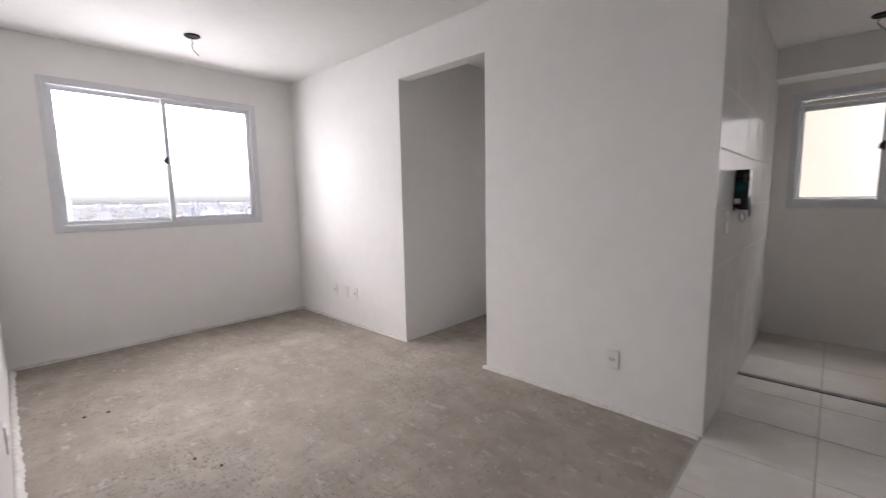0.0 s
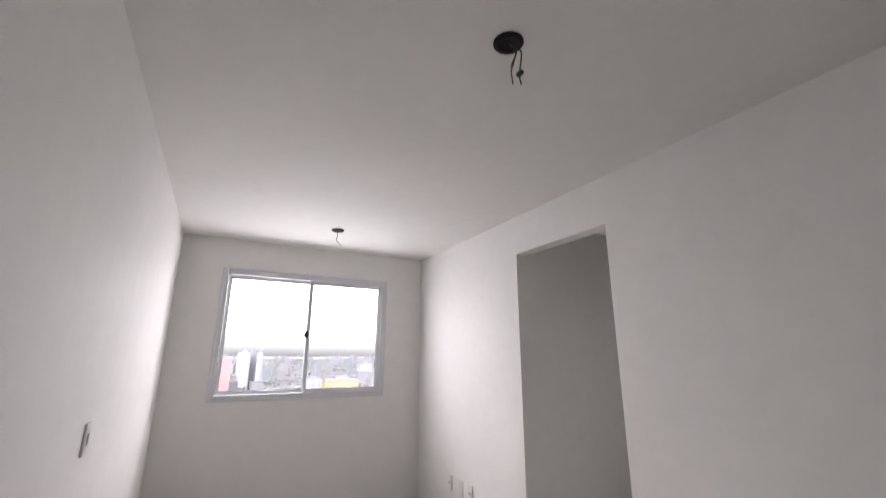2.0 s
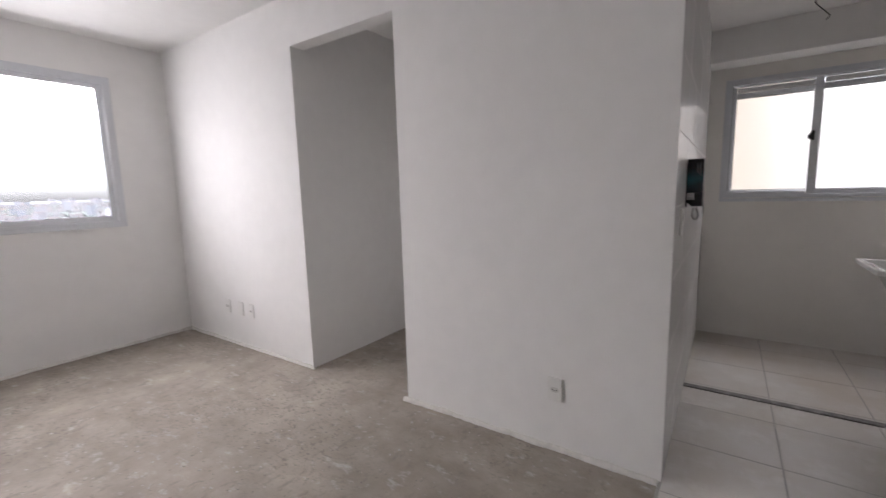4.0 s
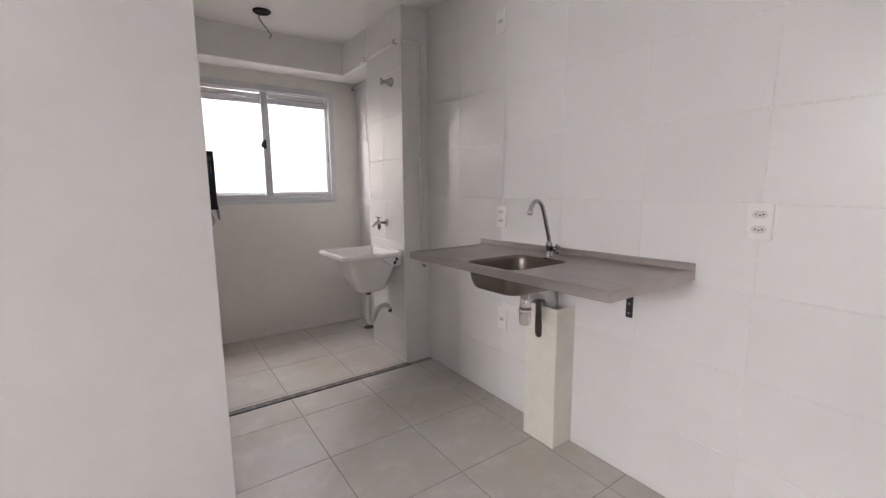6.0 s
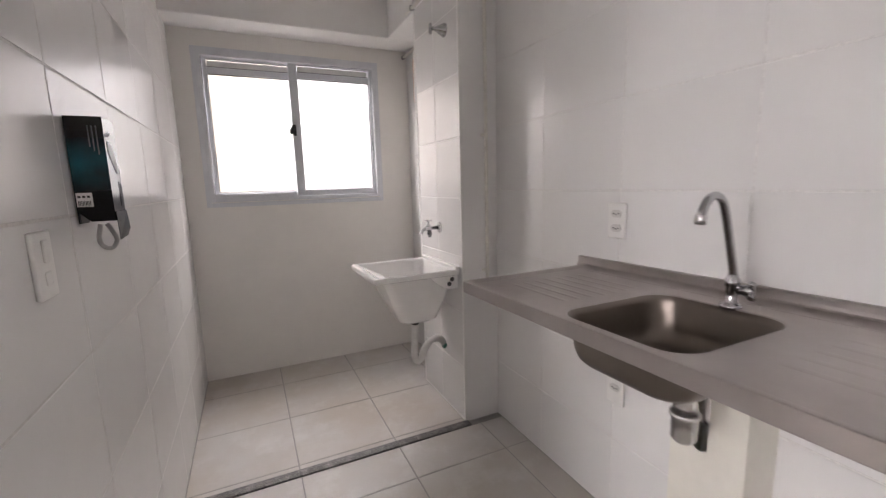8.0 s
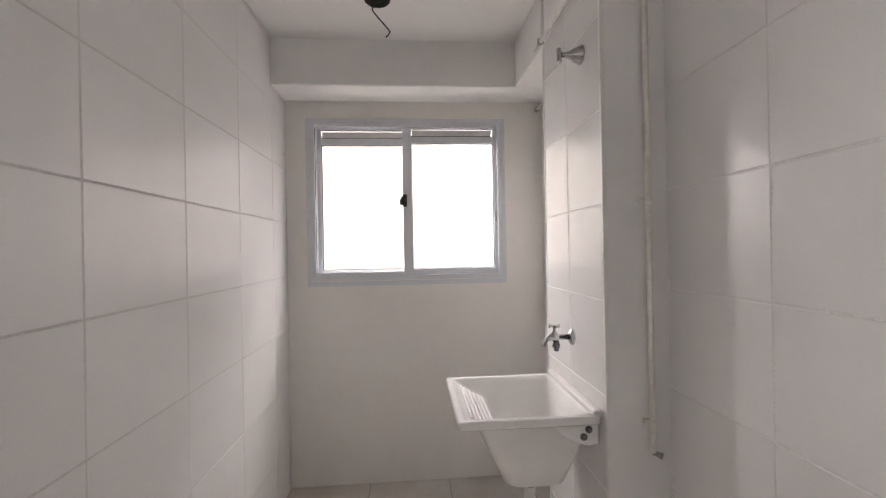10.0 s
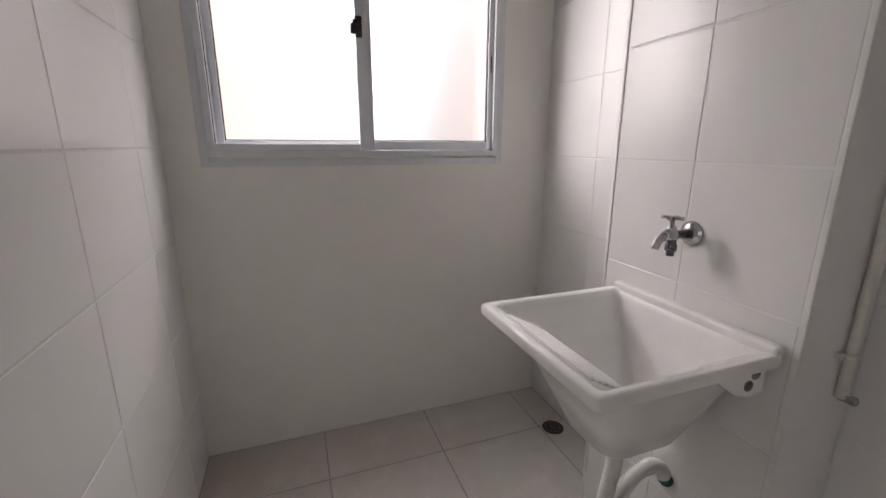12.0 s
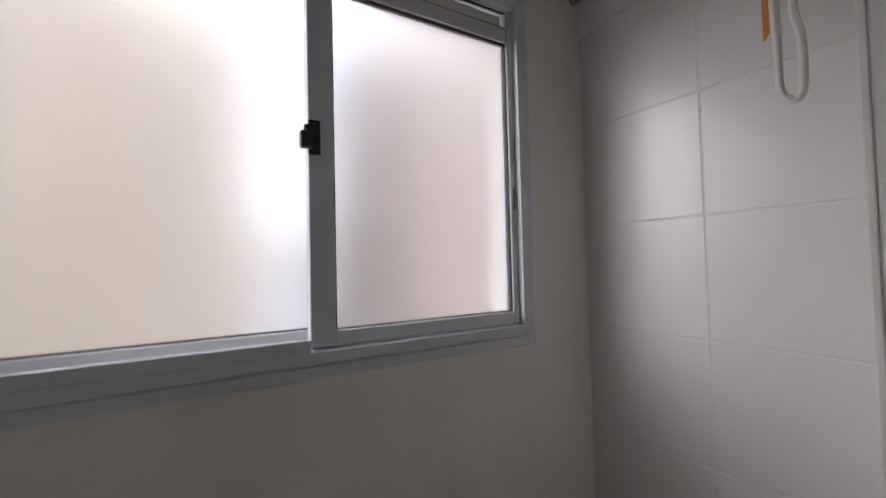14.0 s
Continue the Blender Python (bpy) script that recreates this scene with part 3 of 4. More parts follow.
# ---- sockets and switches ----
def plate_thing(name, loc, turn, label, kind_of, w=0.072, h=0.118, modules=("socket",), group="wall plates"):
    """A wall plate, local -y outwards. Modules are stacked from the top."""
    t = thing(name, loc, label, kind_of, group, "", turn, True)
    bm = B()
    box(bm, (-w / 2, -0.009, -h / 2), (w / 2, 0.001, h / 2), 0.004, 3)
    part("plate", bm, M_PLATE, t)
    zs = [0.0] if len(modules) == 1 else [0.024, -0.024]
    for z, m in zip(zs, modules):
        bm = B()
        if m == "blank":
            box(bm, (-0.012, -0.0105, z - 0.012), (0.012, -0.008, z + 0.012), 0.002)
            part("insert", bm, M_PLATE, t)
            continue
        if m == "switch":
            box(bm, (-0.011, -0.014, z - 0.020), (0.011, -0.008, z + 0.020), 0.003)
            part("rocker", bm, M_PLATE, t)
            continue
        pts = [(-0.021, z - 0.004), (-0.012, z - 0.0125), (0.012, z - 0.0125), (0.021, z - 0.004), (0.021, z + 0.004), (0.012, z + 0.0125), (-0.012, z + 0.0125), (-0.021, z + 0.004)]
        slab(bm, [(x, -0.0085, zz) for x, zz in pts], (0, -0.0025, 0))
        ins = part("insert", bm, M_PLATE2, t, "ivory socket insert with three holes")
        # Raised discs, coloured dark for the shade inside the pin holes.
        for dx, dz in ((-0.0095, 0.0), (0.0095, 0.0), (0.0, -0.003)):
            bm = B()
            turned(bm, (dx, -0.0105, z + dz), (0, -1, 0), [(0, 0.0026), (0.0012, 0.0026)], 10)
            part("hole", bm, M_HOLE, ins)
    return t


plate_thing("wall_socket", (-0.846, NY, 0.302), 0, "white single wall socket low on the painted wall", "socket", modules=("socket",))
for x, m in ((-3.778, "socket"), (-3.575, "blank"), (-3.42, "socket")):
    plate_thing("wall_socket", (x, NY, 0.318), 0, "white wall plate in a row of three near the floor", "socket", modules=(m,))
plate_thing("wall_switch", (-2.225, SY, 1.125), 180, "white light switch on the long living room wall", "switch", modules=("switch",))
plate_thing("wall_socket", (-2.40, SY, 0.30), 180, "white wall socket low on the long living room wall", "socket", modules=("socket",))
plate_thing("wall_socket", (EX, 2.450, 1.082), -90, "white double socket above the steel counter", "socket", modules=("socket", "socket"))
plate_thing("wall_socket", (EX, 2.43, 0.497), -90, "white single socket below the steel counter", "socket", modules=("socket",))
plate_thing("wall_socket", (EX, 1.251, 1.126), -90, "white double socket on the tiled wall", "socket", modules=("socket", "socket"))
plate_thing("wall_socket", (EX, 2.475, 2.10), -90, "white single socket high on the tiled wall", "socket", modules=("socket",))
plate_thing("wall_switch", (BX, 2.376, 1.10), 90, "white double switch plate on the tiles below the intercom", "switch", modules=("switch", "blank"))


# ---- bare ceiling points ----
def ceiling_point(loc, label, wires, blocks=()):
    t = thing("ceiling_point", loc, label, "ceiling wiring", "bare ceiling points", "", 0, True)
    bm = B()
    turned(bm, (0, 0, 0.002), (0, 0, -1), [(0, 0.056), (0.008, 0.056), (0.014, 0.050), (0.015, 0.034), (0.009, 0.030)], 20)
    part("box_ring", bm, M_HOLE, t)
    for w in wires:
        bm = B()
        tube(bm, smooth_path(w, 6), 0.0028, 6)
        part("wire", bm, M_BLACK, t, "thin dangling black wire")
    for c in blocks:
        bm = B()
        box(bm, (c[0] - 0.014, c[1] - 0.008, c[2] - 0.008), (c[0] + 0.014, c[1] + 0.008, c[2] + 0.008), 0.003)
        part("terminal_block", bm, M_BLACK, t)
    return t


ceiling_point((-3.712, 0.925, CEIL), "black open ceiling box with a bent dangling wire", [[(0, 0, 0), (-0.02, 0.005, -0.05), (-0.02, 0.0, -0.09), (0.02, 0.03, -0.15)]])
ceiling_point((-1.085, 0.893, CEIL), "black open ceiling box with loose dangling wires", [
    [(0, 0, 0), (0.0, 0.03, -0.02), (0.01, 0.05, -0.03), (0.0, 0.045, -0.12), (0.0, 0.05, -0.16)],
    [(0, 0, 0), (0.0, 0.03, -0.03), (0.0, 0.02, -0.08), (0.01, 0.0, -0.13), (0.01, 0.005, -0.18)],
    [(0, 0, 0), (0.02, 0.02, -0.04), (0.01, 0.0, -0.11)]], [(0.0, 0.047, -0.115)])
ceiling_point((0.185, 3.80, KCEIL), "black open ceiling box with a hooked dangling wire", [[(0, 0, 0), (-0.02, 0.0, -0.04), (-0.01, -0.01, -0.07), (0.045, 0.0, -0.13), (0.05, 0.0, -0.145), (0.035, 0.0, -0.165)]])

# ---- steel sink counter ----
CX0, CX1, CY0, CY1, CZ = 0.548, EX, 1.430, 2.572, 0.917
BW = (0.590, 1.866, 0.938, 2.184)
FALL = 1.1   # degrees by which the counter falls towards the laundry
RISE = math.tan(radians(FALL))
counter = thing("sink_counter", (0.8, CY1, CZ), "brushed stainless steel kitchen counter with a sunken bowl", "sink")
lip, zt = 0.036, CZ - 0.0075
nn = 6
bm = B()
loft(bm, [
    rrect(CX0 + 0.014, CY0 + 0.014, CX1 - 0.03, CY1 - 0.014, CZ - lip + 0.001, 0.004, nn),
    rrect(CX0 + 0.0015, CY0 + 0.0015, CX1, CY1 - 0.0015, CZ - lip, 0.004, nn),
    rrect(CX0, CY0, CX1, CY1, CZ - lip + 0.0015, 0.004, nn),
    rrect(CX0, CY0, CX1, CY1, CZ - 0.0015, 0.004, nn),
    rrect(CX0 + 0.0015, CY0 + 0.0015, CX1, CY1 - 0.0015, CZ, 0.005, nn),
    rrect(CX0 + 0.013, CY0 + 0.015, CX1 - 0.012, CY1 - 0.015, CZ, 0.018, nn),
    rrect(CX0 + 0.0155, CY0 + 0.0175, CX1 - 0.0145, CY1 - 0.0175, CZ - 0.0012, 0.019, nn),
    rrect(CX0 + 0.0215, CY0 + 0.0235, CX1 - 0.05, CY1 - 0.0235, zt + 0.0006, 0.026, nn),
    rrect(CX0 + 0.025, CY0 + 0.027, CX1 - 0.056, CY1 - 0.027, zt, 0.028, nn),
    rrect(BW[0] - 0.005, BW[1] - 0.005, BW[2] + 0.005, BW[3] + 0.005, zt, 0.066, nn),
    rrect(BW[0] - 0.002, BW[1] - 0.002, BW[2] + 0.002, BW[3] + 0.002, zt - 0.0008, 0.063, nn),
    rrect(BW[0], BW[1], BW[2], BW[3], zt - 0.003, 0.062, nn)], cap0=False, cap1=False)
top = part("countertop", bm, M_STEEL, counter)
top.data.set_sharp_from_angle(angle=radians(32))
bm = B()
loft(bm, [
    rrect(BW[0], BW[1], BW[2], BW[3], zt - 0.003, 0.062, nn),
    rrect(BW[0] + 0.003, BW[1] + 0.003, BW[2] - 0.003, BW[3] - 0.003, zt - 0.02, 0.062, nn),
    rrect(BW[0] + 0.012, BW[1] + 0.012, BW[2] - 0.012, BW[3] - 0.012, zt - 0.082, 0.064, nn),
    rrect(BW[0] + 0.018, BW[1] + 0.018, BW[2] - 0.018, BW[3] - 0.018, zt - 0.100, 0.064, nn),
    rrect(BW[0] + 0.03, BW[1] + 0.03, BW[2] - 0.03, BW[3] - 0.03, zt - 0.112, 0.058, nn),
    rrect(BW[0] + 0.05, BW[1] + 0.05, BW[2] - 0.05, BW[3] - 0.05, zt - 0.117, 0.045, nn),
    rrect(0.772, 1.975, 0.832, 2.035, zt - 0.121, 0.0299, nn),
    rrect(0.778, 1.981, 0.826, 2.029, zt - 0.127, 0.0239, nn)], cap0=False, cap1=True)
bowl = part("bowl", bm, M_BOWL, counter, "deep rounded stainless steel bowl, its inner shade put into the colour")
mod = bowl.modifiers.new("sheet", "SOLIDIFY")
mod.thickness, mod.offset = 0.0015, 1
bm = B()
turned(bm, (0.802, 2.005, zt - 0.126), (0, 0, 1), [(0, 0.0), (0.001, 0.03), (0.005, 0.034), (0.006, 0.029), (0.002, 0.024), (0.001, 0.022)], 20)
drain = part("drain", bm, M_BOWL, counter, "basket drain ring in the bowl's darkened steel")
# Dark disc that paints the shade of the open drain.
bm = B()
turned(bm, (0.802, 2.005, zt - 0.125), (0, 0, 1), [(0, 0.027), (0.0025, 0.027), (0.003, 0.006), (0.007, 0.005), (0.008, 0.0)], 16)
part("strainer", bm, M_HOLE, drain, "strainer disc, near-black for the shade of the drain hole")
bm = B()
prof = [(CX1 - 0.022, CZ - 0.004), (CX1 - 0.017, CZ + 0.002), (CX1 - 0.0155, CZ + 0.010), (CX1 - 0.0155, CZ + 0.0225), (CX1 - 0.0125, CZ + 0.0255), (CX1 - 0.001, CZ + 0.0255), (CX1 - 0.001, CZ - 0.012), (CX1 - 0.022, CZ - 0.012)]
loft(bm, [[Vector((x, y, z)) for x, z in prof] for y in (CY0 + 0.001, CY0 + 0.003, CY1 + 0.04, CY1 + 0.042)], smooth=False)
part("backsplash", bm, M_STEEL, counter, "low upturned back edge")
def drain_rib(name, x, y0, y1, w, high=0.0024):
    """A shallow raised rib pressed into the sheet."""
    bm = B()
    n = 7
    rings = []
    for y, q in ((y0, 0.1), (y0 + 0.01, 0.8), (y0 + 0.025, 1.0), (y1 - 0.03, 1.0), (y1 - 0.012, 0.8), (y1, 0.1)):
        rings.append([Vector((x + w * math.cos(math.pi * i / n), y, zt - 0.0008 + high * q * math.sin(math.pi * i / n))) for i in range(n + 1)])
    loft(bm, rings, closed=False, cap0=False, cap1=False)
    part(name, bm, M_STEEL, counter)


for k in range(7):
    drain_rib("drain_rib", 0.672 + k * 0.042, 2.225 + 0.004 * abs(k - 3), 2.500 - 0.006 * abs(k - 3), 0.0085)
for k in range(5):
    drain_rib("drain_rib", 0.700 + k * 0.052, 1.490 + 0.005 * abs(k - 2), 1.790, 0.012, 0.0014)
# long pressed step before the back edge
drain_rib("back_step", CX1 - 0.072, CY0 + 0.04, CY1 - 0.05, 0.006)
counter.matrix_basis = pose(0.8, CY1, CZ, -FALL, 0, 0)
for y in (1.672, 2.36):
    t = thing("counter_bracket", (EX, y, 0.70), "black steel bracket under the counter", "bracket", "counter brackets")
    bm = B()
    box(bm, (EX - 0.006, y - 0.015, 0.70), (EX - 0.0005, y + 0.015, 0.874 + (CY1 - y) * RISE), 0.002)
    part("wall_arm", bm, M_BLACKMETAL, t)
    bm = B()
    box(bm, (0.66, y - 0.015, 0.874 + (CY1 - y) * RISE), (EX - 0.004, y + 0.015, 0.880 + (CY1 - y) * RISE), 0.002)
    slab(bm, [(EX - 0.006, y - 0.0015, 0.80), (EX - 0.006, y - 0.0015, 0.876 + (CY1 - y) * RISE), (EX - 0.085, y - 0.0015, 0.876 + (CY1 - y) * RISE)], (0, 0.003, 0))
    part("shelf_arm", bm, M_BLACKMETAL, t)
    for z in (0.72, 0.76):
        bm = B()
        turned(bm, (EX - 0.006, y, z), (-1, 0, 0), [(0, 0.005), (0.002, 0.005), (0.003, 0.003)], 8)
        part("screw", bm, M_CHROME, t)

# gooseneck tap
TAPX, TAPY, TAPZ = 0.951, 2.005, CZ + 0.006
tap = thing("kitchen_tap", (TAPX, TAPY, TAPZ), "chrome gooseneck kitchen tap with a cross handle", "tap")
bm = B()
turned(bm, (TAPX, TAPY, TAPZ - 0.006), (0, 0, 1), [(0, 0.023), (0.008, 0.023), (0.012, 0.017), (0.016, 0.013), (0.05, 0.0135), (0.054, 0.016), (0.068, 0.016), (0.074, 0.0115), (0.08, 0.011)], 20)
part("body", bm, M_CHROME, tap)
bm = B()
tube(bm, smooth_path([(TAPX, TAPY, 0.985), (0.950, TAPY, 1.003), (0.944, TAPY, 1.025), (0.921, TAPY, 1.095), (0.906, TAPY, 1.138), (0.891, TAPY, 1.166), (0.866, TAPY, 1.179), (0.841, TAPY, 1.170), (0.826, TAPY, 1.148), (0.822, TAPY, 1.136)], 6), 0.0092, 14)
part("spout", bm, M_CHROME, tap)
bm = B()
turned(bm, (0.8225, TAPY, 1.141), (-0.1, 0, -1), [(0, 0.0102), (0.002, 0.0122), (0.02, 0.0122), (0.022, 0.009)], 16)
part("aerator", bm, M_SATIN, tap)
bm = B()
turned(bm, (TAPX, TAPY, 0.962), (0.35, -1, 0), [(0, 0.011), (0.024, 0.011), (0.026, 0.014), (0.032, 0.014), (0.042, 0.009)], 16)
part("valve", bm, M_CHROME, tap)
for k in range(4):
    bm = B()
    u = Vector((1, 0.35, 0)).normalized()
    d = u * math.cos(k * math.pi / 2 + 0.5) + Vector((0, 0, math.sin(k * math.pi / 2 + 0.5)))
    c = Vector((TAPX + 0.0125, TAPY - 0.036, 0.962))
    tube(bm, [c, c + d * 0.018, c + d * 0.025], 0.0058, 8)
    part("handle_spoke", bm, M_CHROME, tap)

# bottle trap under the bowl
trap = thing("sink_trap", (0.782, 1.988, 0.65), "chrome bottle trap hanging under the bowl", "trap")
bm = B()
turned(bm, (0.790, 1.990, zt - 0.114), (0, 0, -1), [(0, 0.036), (0.006, 0.036), (0.009, 0.022), (0.045, 0.0225), (0.087, 0.027)], 20)
part("collar", bm, M_SATIN, trap)
bm = B()
turned(bm, (0.790, 1.990, zt - 0.198), (0, 0, -1), [(0, 0.028), (0.003, 0.032), (0.010, 0.032), (0.012, 0.0275), (0.064, 0.026), (0.071, 0.021), (0.072, 0.0)], 20)
part("bottle", bm, M_SATIN, trap)
bm = B()
tube(bm, smooth_path([(0.805, 1.99, 0.735), (0.86, 2.02, 0.738), (0.92, 2.036, 0.735), (0.965, 2.042, 0.70), (0.975, 2.045, 0.60)], 6), 0.016, 12)
part("outlet_pipe", bm, M_SATIN, trap)

# sheet metal duct cover on the wall below
DX, DY0, DY1, DZ = 0.945, 1.940, 2.128, 0.688
duct = thing("pipe_cover", (1.01, 2.02, 0.0), "cream lacquered sheet cover over the sink drain pipe", "pipe cover")
bm = B()
s0, s1, sz = 2.028, 2.070, 0.548
arc = [(s0 + (s1 - s0) * 0.5 * (1 - math.cos(math.pi * k / 8)), sz - 0.021 * math.sin(math.pi * k / 8)) for k in range(9)]
pts = [(DY0, 0.004), (DY0, DZ), (s0, DZ), *arc, (s1, DZ), (DY1, DZ), (DY1, 0.004)]
slab(bm, [(DX, y, z) for y, z in pts], (0.0025, 0, 0))
part("front", bm, M_CREAM, duct)
for y in (DY0, DY1 - 0.0025):
    bm = B()
    box(bm, (DX + 0.0025, y, 0.004), (EX - 0.001, y + 0.0025, DZ), 0.0)
    part("side", bm, M_CREAM, duct)
bm = B()
tube(bm, [(1.02, 2.045, 0.02), (1.02, 2.045, 0.58)], 0.022, 14)
part("drain_pipe", bm, M_BLACK, duct, "dark drain pipe inside the cover")

# ---- intercom still in its box ----
ic = thing("boxed_intercom", (BX, 2.6, 1.14), "wall intercom covered by its glossy black and teal card box", "intercom")
IX0, IX1, IY0, IY1, IZ0, IZ1 = BX + 0.004, -0.307, 2.576, 2.664, 1.160, 1.381
bm = B()
slab(bm, [(IX0, IY0, IZ1), (IX1, IY0, IZ1), (IX1, IY0, IZ0), (IX0 + 0.022, IY0, IZ0), (IX0, IY0, IZ0 + 0.022)], (0, IY1 - IY0, 0))
shell = part("card_box", bm, M_CARD, ic)
bm = B()
slab(bm, [(IX1 + 0.001, IY0 + 0.002, IZ0 + 0.02), (IX1 + 0.001, IY1, IZ0 + 0.02), (IX1 + 0.005, IY1 - 0.004, IZ0 - 0.022), (IX1 + 0.004, IY1 - 0.028, IZ0 - 0.038), (IX1 + 0.004, IY0 - 0.006, IZ0 - 0.042)], (0.0012, 0, 0))
part("flap", bm, M_CARD, ic, "torn card flap hanging open")
bm = B()
box(bm, (IX0 + 0.002, IY0 - 0.0012, 1.192), (IX0 + 0.030, IY0, 1.222))
lab = part("label", bm, M_PAPER, ic, "white sticker with a bar code")
bm = B()
for k in range(9):
    box(bm, (IX0 + 0.005 + k * 0.0025, IY0 - 0.002, 1.195), (IX0 + 0.0062 + k * 0.0025, IY0 - 0.001, 1.205))
for k in range(3):
    box(bm, (IX0 + 0.005 + k * 0.008, IY0 - 0.002, 1.211), (IX0 + 0.010 + k * 0.008, IY0 - 0.001, 1.216))
part("bars", bm, M_INK, lab, "black bars")
bm = B()
slab(bm, [(IX1 + 0.0005, y, z) for y, z in ((2.587, 1.318), (2.596, 1.332), (2.610, 1.327), (2.642, 1.294), (2.650, 1.276), (2.645, 1.264), (2.632, 1.266), (2.600, 1.298))], (0.0007, 0, 0))
slab(bm, [(IX1 + 0.0005, y, z) for y, z in ((2.584, 1.338), (2.588, 1.346), (2.612, 1.352), (2.614, 1.345))], (0.0007, 0, 0))
part("printed_handset", bm, M_PRINT, ic, "pale grey handset shape printed on the card")
bm = B()
for k, (y0, y1) in enumerate(((2.628, 2.656), (2.630, 2.645), (2.632, 2.658))):
    box(bm, (IX1 + 0.0005, 2.640 + 0.007 * k, 1.190 + 0.004 * k), (IX1 + 0.0015, 2.6425 + 0.007 * k, 1.190 + (y1 - y0) * 2))
part("printed_lines", bm, M_PRINTDIM, ic, "unreadable grey print lines")
bm = B()
for k in range(3):
    box(bm, (IX0 + 0.038 + k * 0.007, IY0 - 0.001, 1.318 - 0.008 * k), (IX0 + 0.040 + k * 0.007, IY0, 1.362))
part("printed_lines", bm, M_PRINTDIM, ic, "unreadable grey print lines")
bm = B()
tube(bm, smooth_path([(IX0 + 0.03, 2.60, 1.152), (IX0 + 0.026, 2.592, 1.12), (IX0 + 0.032, 2.597, 1.102), (IX0 + 0.044, 2.610, 1.098), (IX0 + 0.052, 2.616, 1.115), (IX0 + 0.045, 2.612, 1.140), (IX0 + 0.04, 2.608, 1.152)], 6), 0.005, 8)
part("cord", bm, M_GREYCORD, ic, "grey coiled cord end hanging out")
bm = B()
box(bm, (BX, 2.588, 1.155), (IX0 + 0.001, 2.645, 1.362), 0.002)
part("wall_cradle", bm, M_BLACK, ic)

# ---- gas pipe on the pillar ----
gas = thing("gas_pipe", (1.012, 3.19, 0.68), "thin cream painted gas pipe down the pillar corner", "pipe")
bm = B()
tube(bm, smooth_path([(1.012, 3.192, 0.70), (1.011, 3.192, 1.4), (1.010, 3.192, 2.13)], 4) + smooth_path([(1.010, 3.192, 2.145), (1.008, 3.192, 2.165), (0.99, 3.192, 2.172), (0.90, 3.192, 2.172), (0.872, 3.190, 2.172), (0.866, 3.20, 2.172), (0.866, 3.24, 2.172), (0.866, 3.80, 2.172)], 5), 0.0085, 10)
part("pipe", bm, M_PIPE, gas)
for z in (1.444, 0.79):
    bm = B()
    turned(bm, (1.012, 3.192, z - 0.01), (0, 0, 1), [(0, 0.0098), (0.016, 0.0098)], 12)
    box(bm, (0.988, 3.195, z - 0.007), (1.02, 3.2046, z + 0.007), 0.001)
    part("clamp", bm, M_PIPE, gas)
bm = B()
turned(bm, (1.012, 3.192, 0.868), (0, 0, 1), [(0, 0.0078), (0.006, 0.0078)], 12)
part("tape_band", bm, M_YELLOW, gas, "yellow marking band")
bm = B()
turned(bm, (1.012, 3.194, 0.70), (0.6, -0.6, -0.15), [(0, 0.0072), (0.018, 0.0072), (0.020, 0.0095), (0.028, 0.0095), (0.029, 0.006)], 12)
part("end_cap", bm, M_DARKCHROME, gas, "dull metal plug")
for y in (3.26, 3.72):
    bm = B()
    box(bm, (0.854, y - 0.007, 2.16), (0.8795, y + 0.007, 2.186), 0.002)
    part("clamp", bm, M_DARKCHROME, gas)
niche = thing("niche_pipe", (1.06, 4.2, 2.1), "short cream pipe along the niche wall under the beam", "pipe")
bm = B()
tube(bm, [(1.05, 3.74, 2.11), (1.05, 4.0, 2.11), (1.05, 4.37, 2.11)], 0.0085, 10)
part("pipe", bm, M_PIPE, niche)
bm = B()
turned(bm, (1.05, 4.383, 2.11), (0, -1, 0), [(0, 0.014), (0.02, 0.014), (0.024, 0.009)], 12)
part("end_cap", bm, M_DARKCHROME, niche)

# ---- laundry tank ----
TX0, TX1, TY0, TY1, TZ = 0.438, 0.874, 3.224, 3.664, 0.801
tank = thing("laundry_tank", (0.68, 3.44, 0.55), "white plastic laundry tank with a ribbed washboard, hung on the tiles", "laundry tank")
bm = B()
def tr(dx0, dy0, dx1, dy1, z, r):
    return rrect(TX0 + dx0, TY0 + dy0, TX1 - dx1, TY1 - dy1, z, r, 5)
